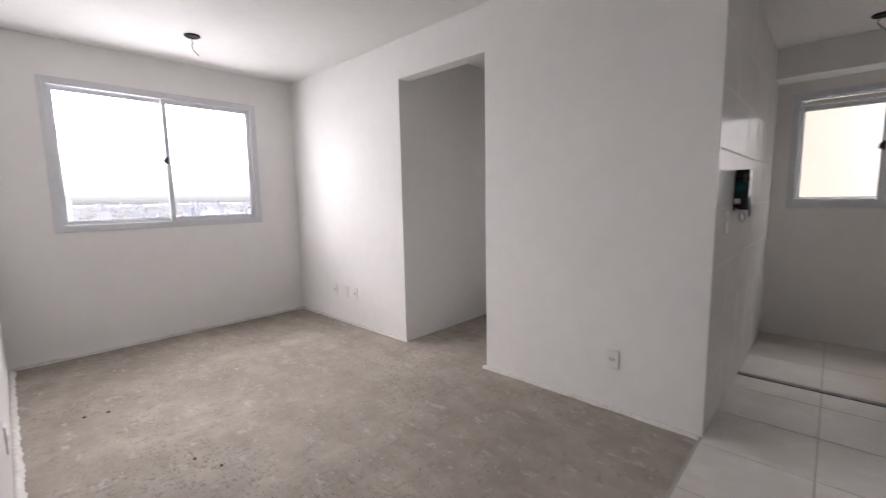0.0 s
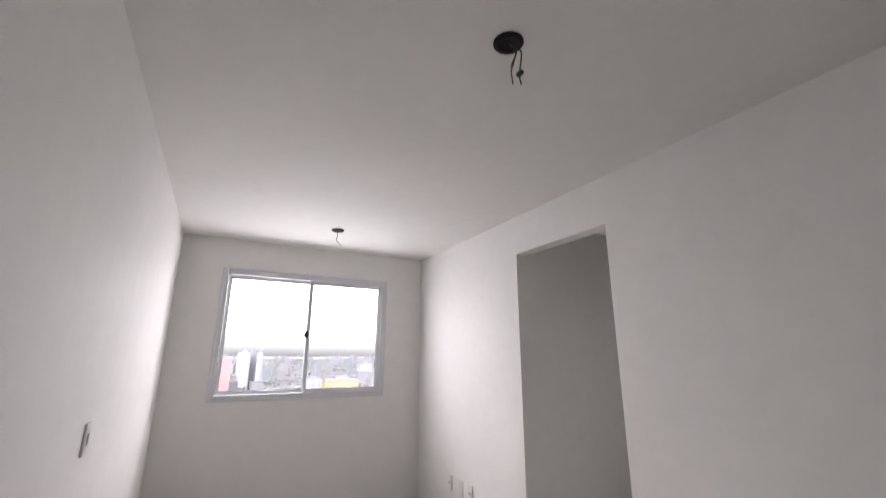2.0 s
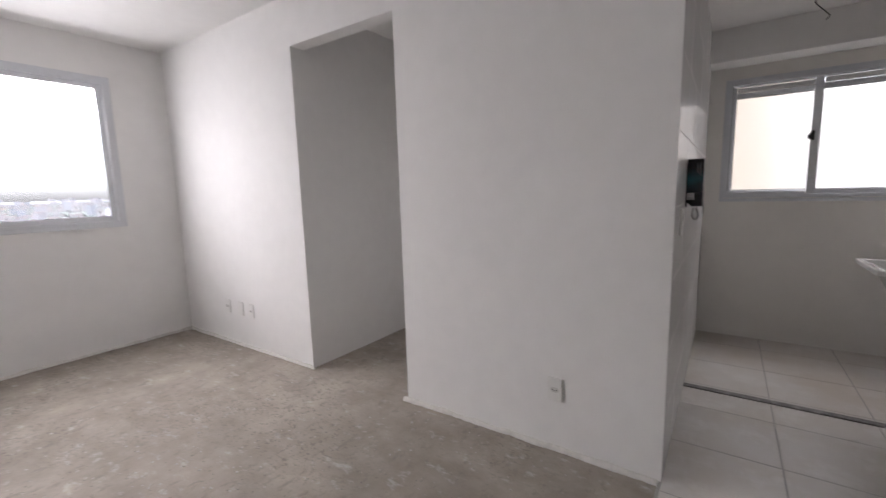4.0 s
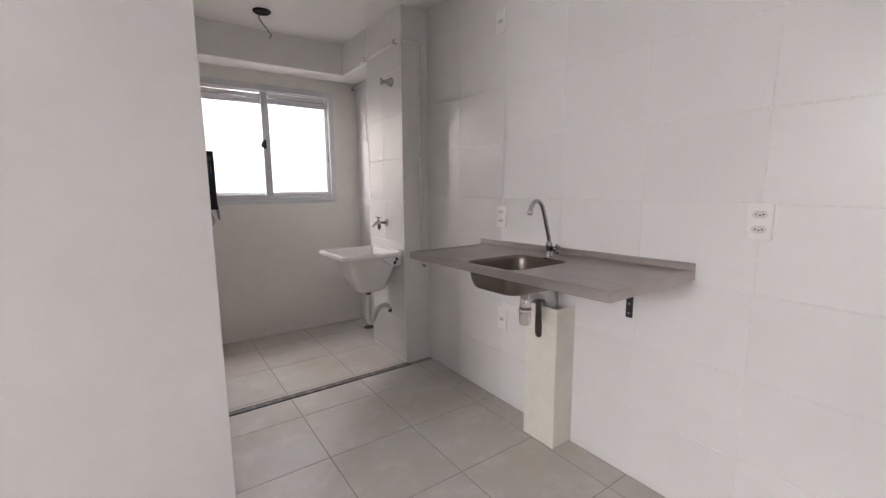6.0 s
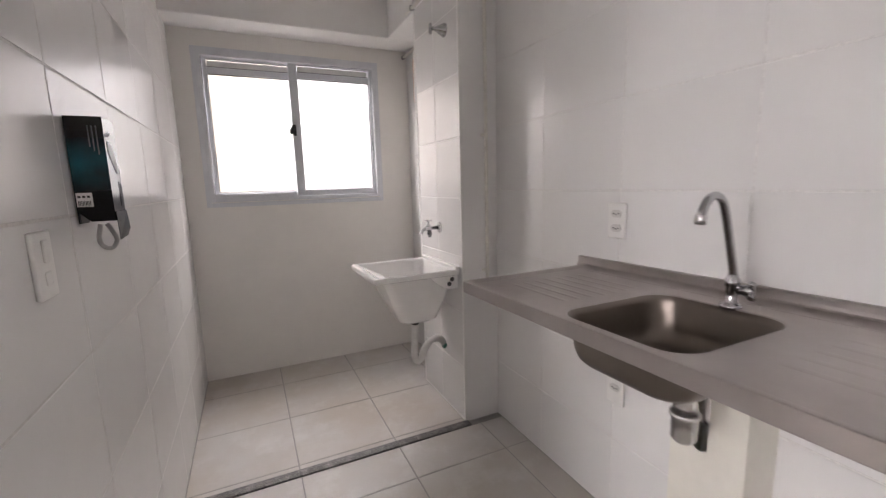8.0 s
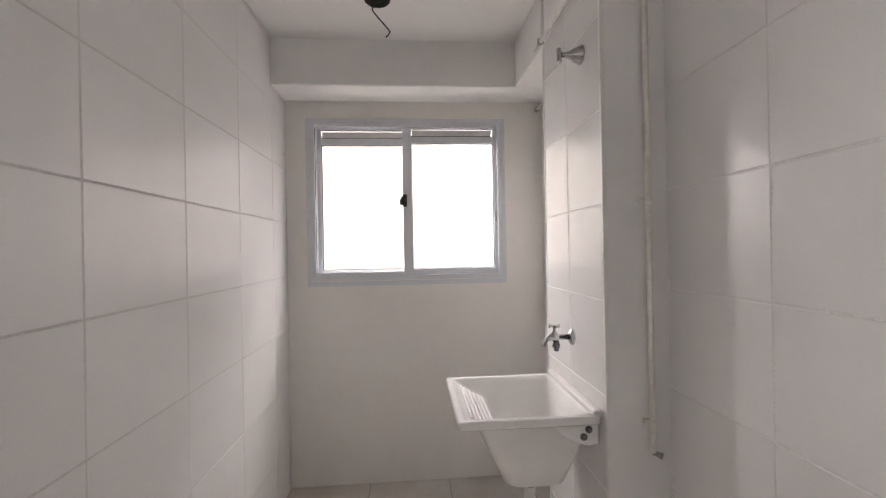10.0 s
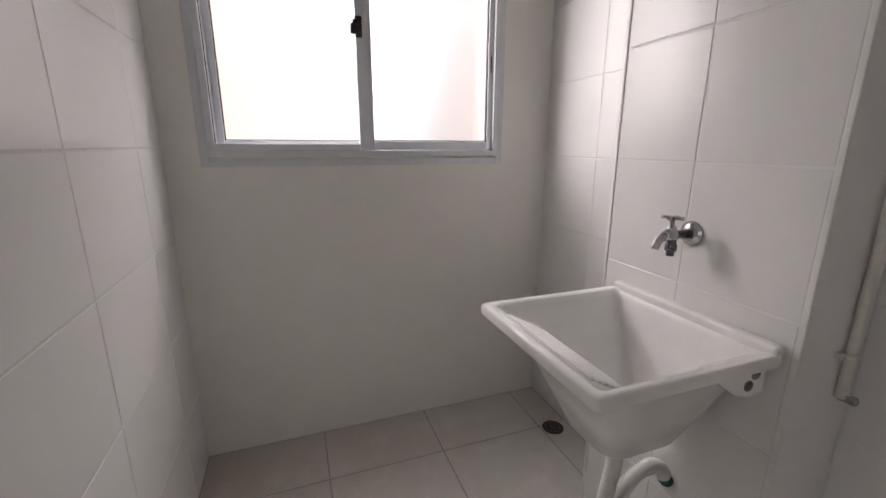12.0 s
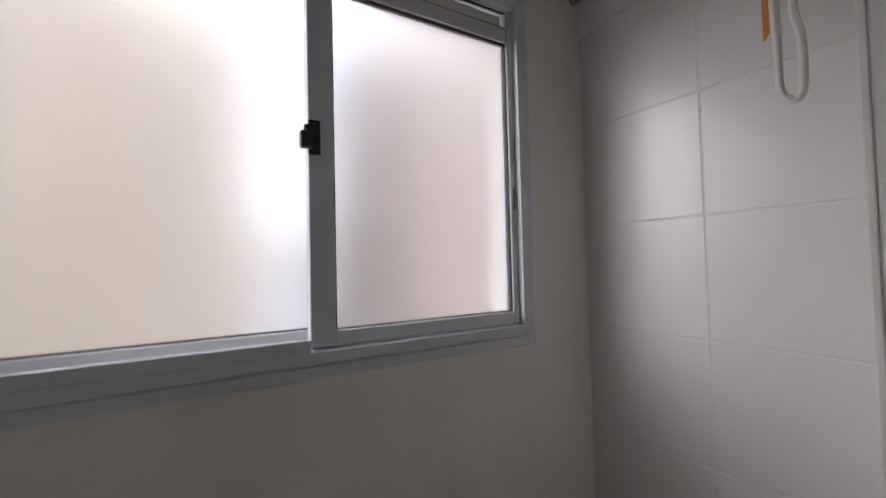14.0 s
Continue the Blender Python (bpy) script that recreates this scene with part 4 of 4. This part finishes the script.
loft(bm, [
    rrect(0.630, 3.376, 0.790, 3.512, 0.512, 0.045, 5),
    rrect(0.608, 3.356, 0.815, 3.532, 0.526, 0.05, 5),
    rrect(0.560, 3.312, 0.845, 3.574, 0.630, 0.05, 5),
    rrect(0.508, 3.266, 0.864, 3.620, 0.750, 0.04, 5),
    tr(0.040, 0.030, 0.004, 0.030, 0.774, 0.03),
    tr(0.006, 0.006, 0.0, 0.006, 0.773, 0.014),
    tr(0.0, 0.0, 0.0, 0.0, 0.777, 0.012),
    tr(0.0, 0.0, 0.0, 0.0, TZ - 0.005, 0.012),
    tr(0.004, 0.004, 0.002, 0.004, TZ, 0.012),
    tr(0.020, 0.018, 0.018, 0.018, TZ, 0.014),
    tr(0.025, 0.023, 0.026, 0.023, TZ - 0.005, 0.016),
    rrect(0.482, 3.254, 0.844, 3.634, TZ - 0.016, 0.02, 5),
    rrect(0.572, 3.275, 0.834, 3.612, TZ - 0.062, 0.022, 5),
    rrect(0.590, 3.326, 0.822, 3.560, 0.64, 0.03, 5),
    rrect(0.632, 3.394, 0.785, 3.498, 0.552, 0.035, 5),
    rrect(0.682, 3.415, 0.738, 3.465, 0.543, 0.025, 5)], cap0=True, cap1=True)
basin = part("basin", bm, M_TANK, tank)
basin.data.set_sharp_from_angle(angle=radians(48))
bm = B()
box(bm, (TX1 - 0.024, TY0 + 0.004, TZ - 0.010), (TX1 + 0.004, TY1 - 0.004, TZ + 0.016), 0.007, 3)
part("back_ledge", bm, M_TANK, tank)
for k in range(6):
    f = (k + 0.5) / 6
    x, z = 0.482 + f * 0.090, TZ - 0.0135 - f * 0.046
    bm = B()
    tube(bm, [(x, 3.300, z - 0.003), (x, 3.306, z), (x, 3.42, z), (x, 3.598 - 0.03 * f, z), (x, 3.606 - 0.03 * f, z - 0.003)], 0.0060, 10)
    part("washboard_rib", bm, M_TANK, tank)
for y in (TY0 + 0.026, TY1 - 0.030):
    bm = B()
    pts = [(0.705, 0.785), (0.876, 0.785), (0.876, 0.705), (0.84, 0.700), (0.80, 0.710), (0.75, 0.745)]
    slab(bm, [(x, y, z) for x, z in pts], (0, 0.022, 0))
    bmesh.ops.bevel(bm, geom=bm.edges[:], offset=0.005, segments=2, affect="EDGES", profile=0.5)
    part("wall_lug", bm, M_TANK, tank)
for x, z in ((0.842, 0.752), (0.826, 0.730)):
    bm = B()
    turned(bm, (x, TY0 + 0.0265, z), (0, -1, 0), [(0, 0.0115), (0.003, 0.0115), (0.0035, 0.007), (0.001, 0.0065), (0.001, 0.001)], 14)
    part("plug", bm, M_GUNMETAL, tank, "dark round fixing hole plug")
bm = B()
turned(bm, (0.710, 3.44, 0.545), (0, 0, 1), [(0, 0.0), (0.001, 0.028), (0.003, 0.028), (0.003, 0.02), (0.001, 0.018)], 16)
part("drain", bm, M_DARKCHROME, tank)

hose = thing("tank_drain_hose", (0.69, 3.43, 0.3), "white corrugated drain hose from tank to wall", "hose")
bm = B()
turned(bm, (0.709, 3.438, 0.515), (0, 0, -1), [(0, 0.024), (0.010, 0.024), (0.014, 0.0195), (0.030, 0.0195)], 16)
part("collar", bm, M_GUNMETAL, hose, "dark metal collar")
ctrl = smooth_path([(0.709, 3.438, 0.488), (0.706, 3.442, 0.42), (0.704, 3.450, 0.34), (0.708, 3.458, 0.29), (0.726, 3.461, 0.266), (0.746, 3.460, 0.278), (0.757, 3.456, 0.312), (0.772, 3.450, 0.345), (0.797, 3.445, 0.372), (0.830, 3.44, 0.385), (0.857, 3.437, 0.372), (0.873, 3.434, 0.348)], 10)
bm = B()
tube(bm, ctrl, 0.0168, 14, 0.0034)
part("corrugated_hose", bm, M_HOSE, hose)
bm = B()
turned(bm, (0.8795, 3.433, 0.342), (-1, 0, 0.35), [(0, 0.024), (0.003, 0.024), (0.005, 0.0195), (0.010, 0.0195)], 16)
part("wall_seal", bm, M_GREEN, hose, "dark green rubber wall seal")


def chrome_tap(loc, label):
    """Garden-style wall tap: rose, body, T handle, double outlet; spout towards -x."""
    x, y, z = loc
    t = thing("wall_tap", loc, label, "tap")
    bm = B()
    turned(bm, (PX, y, z), (-1, 0, 0), [(0, 0.029), (0.004, 0.029), (0.012, 0.018), (0.014, 0.013)], 20)
    part("rose", bm, M_CHROME, t)
    bm = B()
    turned(bm, (PX - 0.01, y, z), (-1, 0, 0), [(0, 0.0105), (0.04, 0.0105), (0.042, 0.014), (0.056, 0.015), (0.072, 0.013), (0.076, 0.010)], 16)
    part("body", bm, M_CHROME, t)
    bm = B()
    tube(bm, smooth_path([(x + 0.006, y, z), (x - 0.018, y, z - 0.003), (x - 0.032, y, z - 0.016), (x - 0.037, y, z - 0.030)], 5), 0.0092, 12)
    part("spout", bm, M_CHROME, t)
    bm = B()
    turned(bm, (x + 0.012, y, z - 0.008), (0, 0, -1), [(0, 0.010), (0.012, 0.010), (0.014, 0.013), (0.028, 0.013), (0.030, 0.009), (0.04, 0.009)], 14)
    box(bm, (x - 0.004, y - 0.022, z - 0.034), (x + 0.004, y + 0.002, z - 0.028), 0.002)
    part("side_outlet", bm, M_GUNMETAL, t, "dark metal side outlet")
    bm = B()
    turned(bm, (x + 0.006, y, z + 0.008), (0, 0, 1), [(0, 0.011), (0.012, 0.010), (0.014, 0.006), (0.03, 0.0055)], 14)
    part("stem", bm, M_CHROME, t)
    for a in (0.4, 0.4 + math.pi / 2):
        bm = B()
        d = Vector((math.cos(a), math.sin(a), 0)) * 0.024
        c = Vector((x + 0.006, y, z + 0.04))
        tube(bm, [c - d, c - d * 0.6, c + d * 0.6, c + d], 0.0042, 8)
        part("handle_bar", bm, M_CHROME, t)
    return t

chrome_tap((PX - 0.072, 3.462, 0.990), "chrome wall tap with cross handle above the tank")

valve = thing("shutoff_valve", (PX, 3.345, 1.942), "chrome shut-off valve with conical rose high on the pillar", "valve")
bm = B()
turned(bm, (PX, 3.345, 1.942), (-1, 0, 0), [(0, 0.032), (0.003, 0.032), (0.03, 0.018), (0.048, 0.009), (0.066, 0.0085)], 20)
part("rose", bm, M_CHROME, valve)
bm = B()
box(bm, (PX - 0.080, 3.337, 1.915), (PX - 0.066, 3.353, 1.965), 0.005, 3)
part("lever", bm, M_CHROME, valve)

# floor drain
fd = thing("floor_drain", (0.995, 4.078, 0.0), "round dark floor drain with a metal grate", "drain")
bm = B()
turned(bm, (0.995, 4.078, 0.0005), (0, 0, 1), [(0, 0.045), (0.003, 0.045), (0.004, 0.040), (0.002, 0.036)], 24)
part("ring", bm, M_BLACK, fd)
bm = B()
turned(bm, (0.995, 4.078, 0.0015), (0, 0, 1), [(0, 0.036), (0.0015, 0.036)], 24)
part("grate", bm, M_GUNMETAL, fd)
# Dark discs paint the shade of the grate's openings.
for k in range(6):
    bm = B()
    a = k * math.tau / 6
    c = Vector((0.995 + 0.02 * math.cos(a), 4.078 + 0.02 * math.sin(a), 0.003))
    turned(bm, c, (0, 0, 1), [(0, 0.005), (0.0008, 0.005)], 8)
    part("slot", bm, M_HOLE, fd)

# looped white hose hung in the niche
loop = thing("hanging_hose", (0.92, 3.84, 1.60), "white flexible hose hung in a loop beside the pillar", "hose")
bm = B()
tube(bm, smooth_path([(1.05, 3.86, 2.10), (0.965, 3.855, 2.06), (0.925, 3.85, 1.98), (0.92, 3.845, 1.80), (0.92, 3.843, 1.66), (0.920, 3.842, 1.615), (0.922, 3.834, 1.597), (0.924, 3.820, 1.592), (0.925, 3.812, 1.61), (0.925, 3.811, 1.66), (0.925, 3.813, 1.70), (0.922, 3.820, 1.74), (0.922, 3.818, 1.80), (0.93, 3.818, 1.98), (0.99, 3.82, 2.05), (1.05, 3.82, 2.06)], 6), 0.0065, 10)
part("hose", bm, M_HOSE, loop)
bm = B()
slab(bm, [(0.915, 3.856, 1.95), (0.919, 3.864, 1.95), (0.918, 3.862, 1.705), (0.914, 3.853, 1.715)], (0.001, -0.002, 0))
part("strap", bm, M_ORANGE, loop, "orange strap end")
bm = B()
box(bm, (1.035, 3.805, 2.03), (EX + 0.0005, 3.875, 2.12), 0.004)
part("hook_plate", bm, M_PLATE, loop)

# marks of fixings left in the screed, and crumbs of mortar
for x, y in ((-3.154, -0.02), (-3.125, 0.09), (-2.197, 0.298), (-2.038, 0.368)):
    t = thing("floor_plug", (x, y, -0.012), "dark plastic plug stub sunk in the concrete floor", "floor plug", "plugs in the screed")
    bm = B()
    r = 0.011 if x < -3 else 0.007
    turned(bm, (x, y, -0.02), (0, 0, 1), [(0, r), (0.012, r), (0.016, r * 0.75), (0.017, 0.0)], 9)
    part("stub", bm, M_BLACK, t)
bm = B()
rng = random.Random(5)
for k in range(480):
    x, y = rng.uniform(WX + 0.1, BX - 0.1), rng.uniform(SY + 0.05, NY - 0.03)
    if k % 3:
        y = NY - 0.03 - abs(rng.gauss(0, 0.35)) if k % 2 else y
        y = max(y, SY + 0.05)
    if k > 260:
        x, y = max(WX + 0.1, min(BX - 0.1, rng.gauss(-2.1, 0.7))), max(SY + 0.05, min(NY - 0.05, rng.gauss(0.9, 0.45)))
    r = rng.uniform(0.002, 0.0085)
    z = -0.012 + 0.004 * noise.noise((x * 1.1, y * 1.1, 0.3))
    n = 5
    a0 = rng.random() * 6
    loft(bm, [[Vector((x + r * s * math.cos(a0 + i * math.tau / n) * (1 + 0.4 * ((i * 7) % 3 - 1)), y + r * s * math.sin(a0 + i * math.tau / n), z + h * r)) for i in range(n)] for h, s in ((-0.3, 1.0), (0.35, 0.7))], smooth=False)
grit = bm
bm = B()
for k in range(620):
    cx, cy, sx, sy = ((-2.35, 0.75, 0.55, 0.22), (-1.6, 1.1, 0.35, 0.3), (-1.2, 0.55, 0.5, 0.3), (-2.9, 0.4, 0.4, 0.25))[k % 4]
    x, y = max(WX + 0.1, min(BX - 0.1, rng.gauss(cx, sx))), max(SY + 0.05, min(NY - 0.05, rng.gauss(cy, sy)))
    r = rng.uniform(0.0015, 0.0055)
    z = -0.012 + 0.004 * noise.noise((x * 1.1, y * 1.1, 0.3)) + 0.0016 * noise.noise((x * 7, y * 7, 2.0))
    a0 = rng.random() * 6
    loft(bm, [[Vector((x + r * q * math.cos(a0 + i * math.tau / 5) * (1.3 + 0.5 * ((i * 7) % 3 - 1)), y + r * q * math.sin(a0 + i * math.tau / 5), z + h * r)) for i in range(5)] for h, q in ((-0.3, 1.0), (0.25, 0.6))], smooth=False)
tagged(new("grit", finish(bm, "grit", M_GRIT)), "dark grit trodden into the screed", "debris", "", "stuff")
bm = grit
tagged(new("mortar_crumbs", finish(bm, "mortar_crumbs", M_MORTAR)), "small crumbs of mortar scattered on the screed", "debris", "", "stuff")

# ---- the town outside ----
def land_z(x, y):
    d = math.hypot(x, y)
    if d < 260:
        return -40.0
    rise = min(1.0, (d - 260) / 1500)
    rise = rise * rise * (3 - 2 * rise)
    far = max(0.0, min(1.0, (d - 1500) / 1300))
    return -40 + 23 * rise + 15 * far * far * (3 - 2 * far) + 5 * rise * noise.noise((x * 0.0022, y * 0.0022, 0.0)) + 3 * rise * noise.noise((x * 0.009, y * 0.009, 4.0))

bm = B()
xs = [-3600 + 60 * i for i in range(85)]
ys = [-1500 + 60 * j for j in range(61)]
g = [[bm.verts.new((x, y, land_z(x, y))) for y in ys] for x in xs]
for i in range(len(xs) - 1):
    for j in range(len(ys) - 1):
        bm.faces.new((g[i][j], g[i + 1][j], g[i + 1][j + 1], g[i][j + 1])).smooth = True
struct("ground", bm, M_LAND, "hilly town ground with haze tint reaching the horizon", "ground")

rng = random.Random(11)
verts, faces, rverts, rfaces, tverts, tfaces = [], [], [], [], [], []
def add_box(vs, fs, c, w, d, z0, z1, a):
    i = len(vs)
    ca, sa = math.cos(a), math.sin(a)
    for z in (z0, z1):
        for sx, sy in ((-1, -1), (1, -1), (1, 1), (-1, 1)):
            x, y = sx * w / 2, sy * d / 2
            vs.append((c[0] + x * ca - y * sa, c[1] + x * sa + y * ca, z))
    fs.extend([(i, i + 1, i + 5, i + 4), (i + 1, i + 2, i + 6, i + 5), (i + 2, i + 3, i + 7, i + 6), (i + 3, i, i + 4, i + 7), (i + 4, i + 5, i + 6, i + 7)])

for k in range(4200):
    d = 380 + 1500 * rng.random() ** 0.8
    s = rng.uniform(-0.12, 0.50)
    x, y = -d, d * s
    z = land_z(x, y)
    w, e = rng.uniform(6, 13), rng.uniform(6, 13)
    h = rng.choice((3.5, 4, 6.5, 7, 7, 10)) if rng.random() < 0.96 else rng.uniform(14, 26)
    a = rng.choice((0.1, 0.35, -0.2)) + rng.uniform(-0.1, 0.1)
    if rng.random() < 0.24:
        i0 = len(tverts)
        for q in range(3):
            cx, cy, cz, rr = x + rng.uniform(-4, 4), y + rng.uniform(-4, 4), z + rng.uniform(3, 7), rng.uniform(2.5, 5)
            i0 = len(tverts)
            for u in range(4):
                for v in range(6):
                    th, ph = math.pi * (u + 0.5) / 4, math.tau * (v + 0.5 * (u % 2)) / 6
                    r2 = rr * rng.uniform(0.7, 1.15)
                    tverts.append((cx + r2 * math.sin(th) * math.cos(ph), cy + r2 * math.sin(th) * math.sin(ph), cz + r2 * math.cos(th)))
            for u in range(3):
                for v in range(6):
                    tfaces.append((i0 + u * 6 + v, i0 + u * 6 + (v + 1) % 6, i0 + (u + 1) * 6 + (v + 1) % 6, i0 + (u + 1) * 6 + v))
            tfaces.append(tuple(i0 + v for v in range(6)))
        continue
    add_box(verts, faces, (x, y), w, e, z - 3, z + h, a)
    add_box(rverts, rfaces, (x, y), w + 0.8, e + 0.8, z + h, z + h + 0.8, a)
for name, vs, fs, mat, label, cat in (("far_houses", verts, faces, M_HOUSES, "dense small houses covering the hills", "houses"), ("far_roofs", rverts, rfaces, M_ROOFS, "clay and sheet roofs with haze tint of the hillside houses", "roofs"), ("far_trees", tverts, tfaces, M_TREES, "clumps of trees between the houses", "trees")):
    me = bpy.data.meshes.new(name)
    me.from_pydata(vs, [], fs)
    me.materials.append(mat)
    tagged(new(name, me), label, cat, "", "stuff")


def tower(name, x, y, w, d, top, floors, wall_mat, label, bays):
    """A block of flats; its front looks back along +x."""
    base = land_z(x, y) - 2
    t = thing(name, (x, y, base), label, "building")
    bm = B()
    box(bm, (x - d, y - w / 2, base), (x, y + w / 2, top))
    part("wall", bm, wall_mat, t)
    bm = B()
    box(bm, (x - d - 0.4, y - w / 2 - 0.4, top), (x + 0.4, y + w / 2 + 0.4, top + 1.0))
    box(bm, (x - d * 0.7, y - w * 0.2, top + 1.0), (x - d * 0.3, y + w * 0.2, top + 4.0))
    part("roof", bm, M_TOWERGREY, t)
    for i in range(floors):
        z = top - 2.6 - i * 3.0
        if z < base + 2:
            break
        for b in range(bays):
            yy = y - w / 2 + w * (b + 0.5) / bays
            bm = B()
            box(bm, (x - 0.1, yy - w / bays * 0.3, z), (x + 0.12, yy + w / bays * 0.3, z + 1.5))
            part("window", bm, M_TOWERGLASS, t)


tower("tower_block", -520, 27.5, 12, 16, 5.0, 12, M_TOWER, "white tower block above the town", 3)
tower("tower_block", -540, 37.5, 8, 16, 8.0, 12, M_TOWERGREY, "grey tower block between white ones", 2)
tower("tower_block", -525, 44.0, 6, 14, 5.5, 12, M_TOWER, "slim white tower block above the town", 2)
tower("tower_block", -430, 7.0, 12, 12, -1.0, 10, M_TOWERPINK, "brick red apartment block at the town's edge", 3)
tower("low_block", -420, 84.0, 16, 12, -20.0, 4, M_TOWER, "low white building with dark windows", 3)
tower("low_block", -400, 106.0, 30, 12, -19.5, 4, M_OCHRE, "low ochre building among the houses", 5)
tower("low_block", -405, 147.0, 13, 12, -9.5, 6, M_TOWER, "white mid-rise building with dark windows", 3)
tower("low_block", -640, 205.0, 18, 12, -10.0, 5, M_TOWER, "white mid-rise block on the slope", 4)

# neighbouring house across the light well, behind the frosted glass
nb = thing("neighbour_building", (-4, 10, -40), "beige rendered neighbouring building across the yard", "building")
bm = B()
box(bm, (-9.0, 9.5, -40), (0.85, 20, 9.0))
part("wall", bm, M_FACADE, nb)
bm = B()
box(bm, (-9.4, 9.1, 9.0), (1.25, 20.4, 9.6), 0.05)
part("roof", bm, M_TOWERGREY, nb)
for z in (-5.0, -2.1, 0.8, 3.7, 6.6):
    for x in (-6.6, -3.6):
        bm = B()
        box(bm, (x - 0.6, 9.44, z), (x + 0.6, 9.56, z + 1.2), 0.02)
        w = part("window", bm, M_TOWERGLASS, nb)

nb2 = thing("neighbour_building", (15, 14, -40), "pinkish rendered house behind the yard", "building")
bm = B()
box(bm, (4.8, 13.5, -40), (26.0, 22, 9.0))
part("wall", bm, M_FACADE2, nb2)
bm = B()
box(bm, (4.5, 13.2, 9.0), (26.3, 22.3, 9.4), 0.05)
part("roof", bm, M_TOWERGREY, nb2)
for z in (-4.6, -1.7, 1.2, 4.1):
    for x in (8.6, 12.0, 16.0, 20.0):
        bm = B()
        box(bm, (x - 0.6, 13.44, z), (x + 0.6, 13.56, z + 1.2), 0.02)
        part("window", bm, M_TOWERGLASS, nb2)

# ---- tiles ----
TILE_MESH = {}


def tile_mesh(w, h, th, mat):
    """A thin slab with a softened front edge; origin at its back corner, front along +z."""
    key = (round(w, 3), round(h, 3), mat.name)
    if key not in TILE_MESH:
        c = 0.0018
        bm = B()
        loft(bm, [[Vector(p) for p in ((0, 0, 0), (w, 0, 0), (w, h, 0), (0, h, 0))],
                  [Vector(p) for p in ((0, 0, th - c), (w, 0, th - c), (w, h, th - c), (0, h, th - c))],
                  [Vector(p) for p in ((c, c, th), (w - c, c, th), (w - c, h - c, th), (c, h - c, th))]], cap0=False, smooth=False)
        TILE_MESH[key] = finish(bm, "tile", mat)
    return TILE_MESH[key]


def lay(owner, us, vs, origin, uax, vax, mat, th=0.008, gap=0.0034, skip=()):
    """Tiles between the joint lines us and vs of a plane."""
    uax, vax, origin = Vector(uax), Vector(vax), Vector(origin)
    n = uax.cross(vax)
    rng = random.Random(len(us) * 31 + len(vs))
    for u0, u1 in zip(us, us[1:]):
        for v0, v1 in zip(vs, vs[1:]):
            w, h = u1 - u0 - gap, v1 - v0 - gap
            if w < 0.008 or h < 0.008:
                continue
            ob = new("tile", tile_mesh(w, h, th, mat))
            ob.parent = owner
            p = origin + uax * (u0 + gap / 2) + vax * (v0 + gap / 2) + n * rng.uniform(-0.0003, 0.0003)
            ob.matrix_basis = Matrix((uax, vax, n)).transposed().to_4x4()
            ob.location = p


def lines(lo, hi, base, pitch):
    k0 = math.ceil((lo + 0.01 - base) / pitch)
    out = [lo]
    while base + k0 * pitch < hi - 0.01:
        out.append(base + k0 * pitch)
        k0 += 1
    return [*out, hi]


# kitchen face of the block: u along +y, front to +x
lay(wall_block, lines(NY + 0.002, LY - 0.001, 2.54, 0.402), lines(0.0, KCEIL, 1.176, 0.295), (BX - 0.008, 0, 0), (0, 1, 0), (0, 0, 1), M_TILE)
# sink wall: u along -y, front to -x
lay(wall_east, [-v for v in reversed(lines(0.443, PY0 - 0.001, 2.842, 0.398))], lines(0.0, KCEIL, 1.182, 0.295), (EX + 0.008, 0, 0), (0, -1, 0), (0, 0, 1), M_TILE)
lay(wall_east, [-v for v in reversed(lines(PY1 + 0.001, LY - 0.001, 4.048, 0.40))], lines(0.0, SOFFIT, 1.142, 0.288), (EX + 0.008, 0, 0), (0, -1, 0), (0, 0, 1), M_TILE)
# laundry side of the pillar
lay(pillar, [-v for v in reversed(lines(PY0 + 0.010, PY1 - 0.010, 3.48, 0.40))], lines(0.0, SOFFIT + 0.018, 1.15, 0.285), (PX + 0.008, 0, 0), (0, -1, 0), (0, 0, 1), M_TILE)
# floors: front upwards
lay(floor_kitchen, lines(BX - 0.014, EX, 0.062, 0.44), lines(0.257, 3.163, 2.93, 0.43), (0, 0, -0.008), (1, 0, 0), (0, 1, 0), M_FLOORTILE, gap=0.0042)
lay(floor_kitchen, lines(BX, EX, 0.06, 0.442), lines(3.208, LY, 4.105, 0.43), (0, 0, -0.008), (1, 0, 0), (0, 1, 0), M_FLOORSOILED, gap=0.0042)
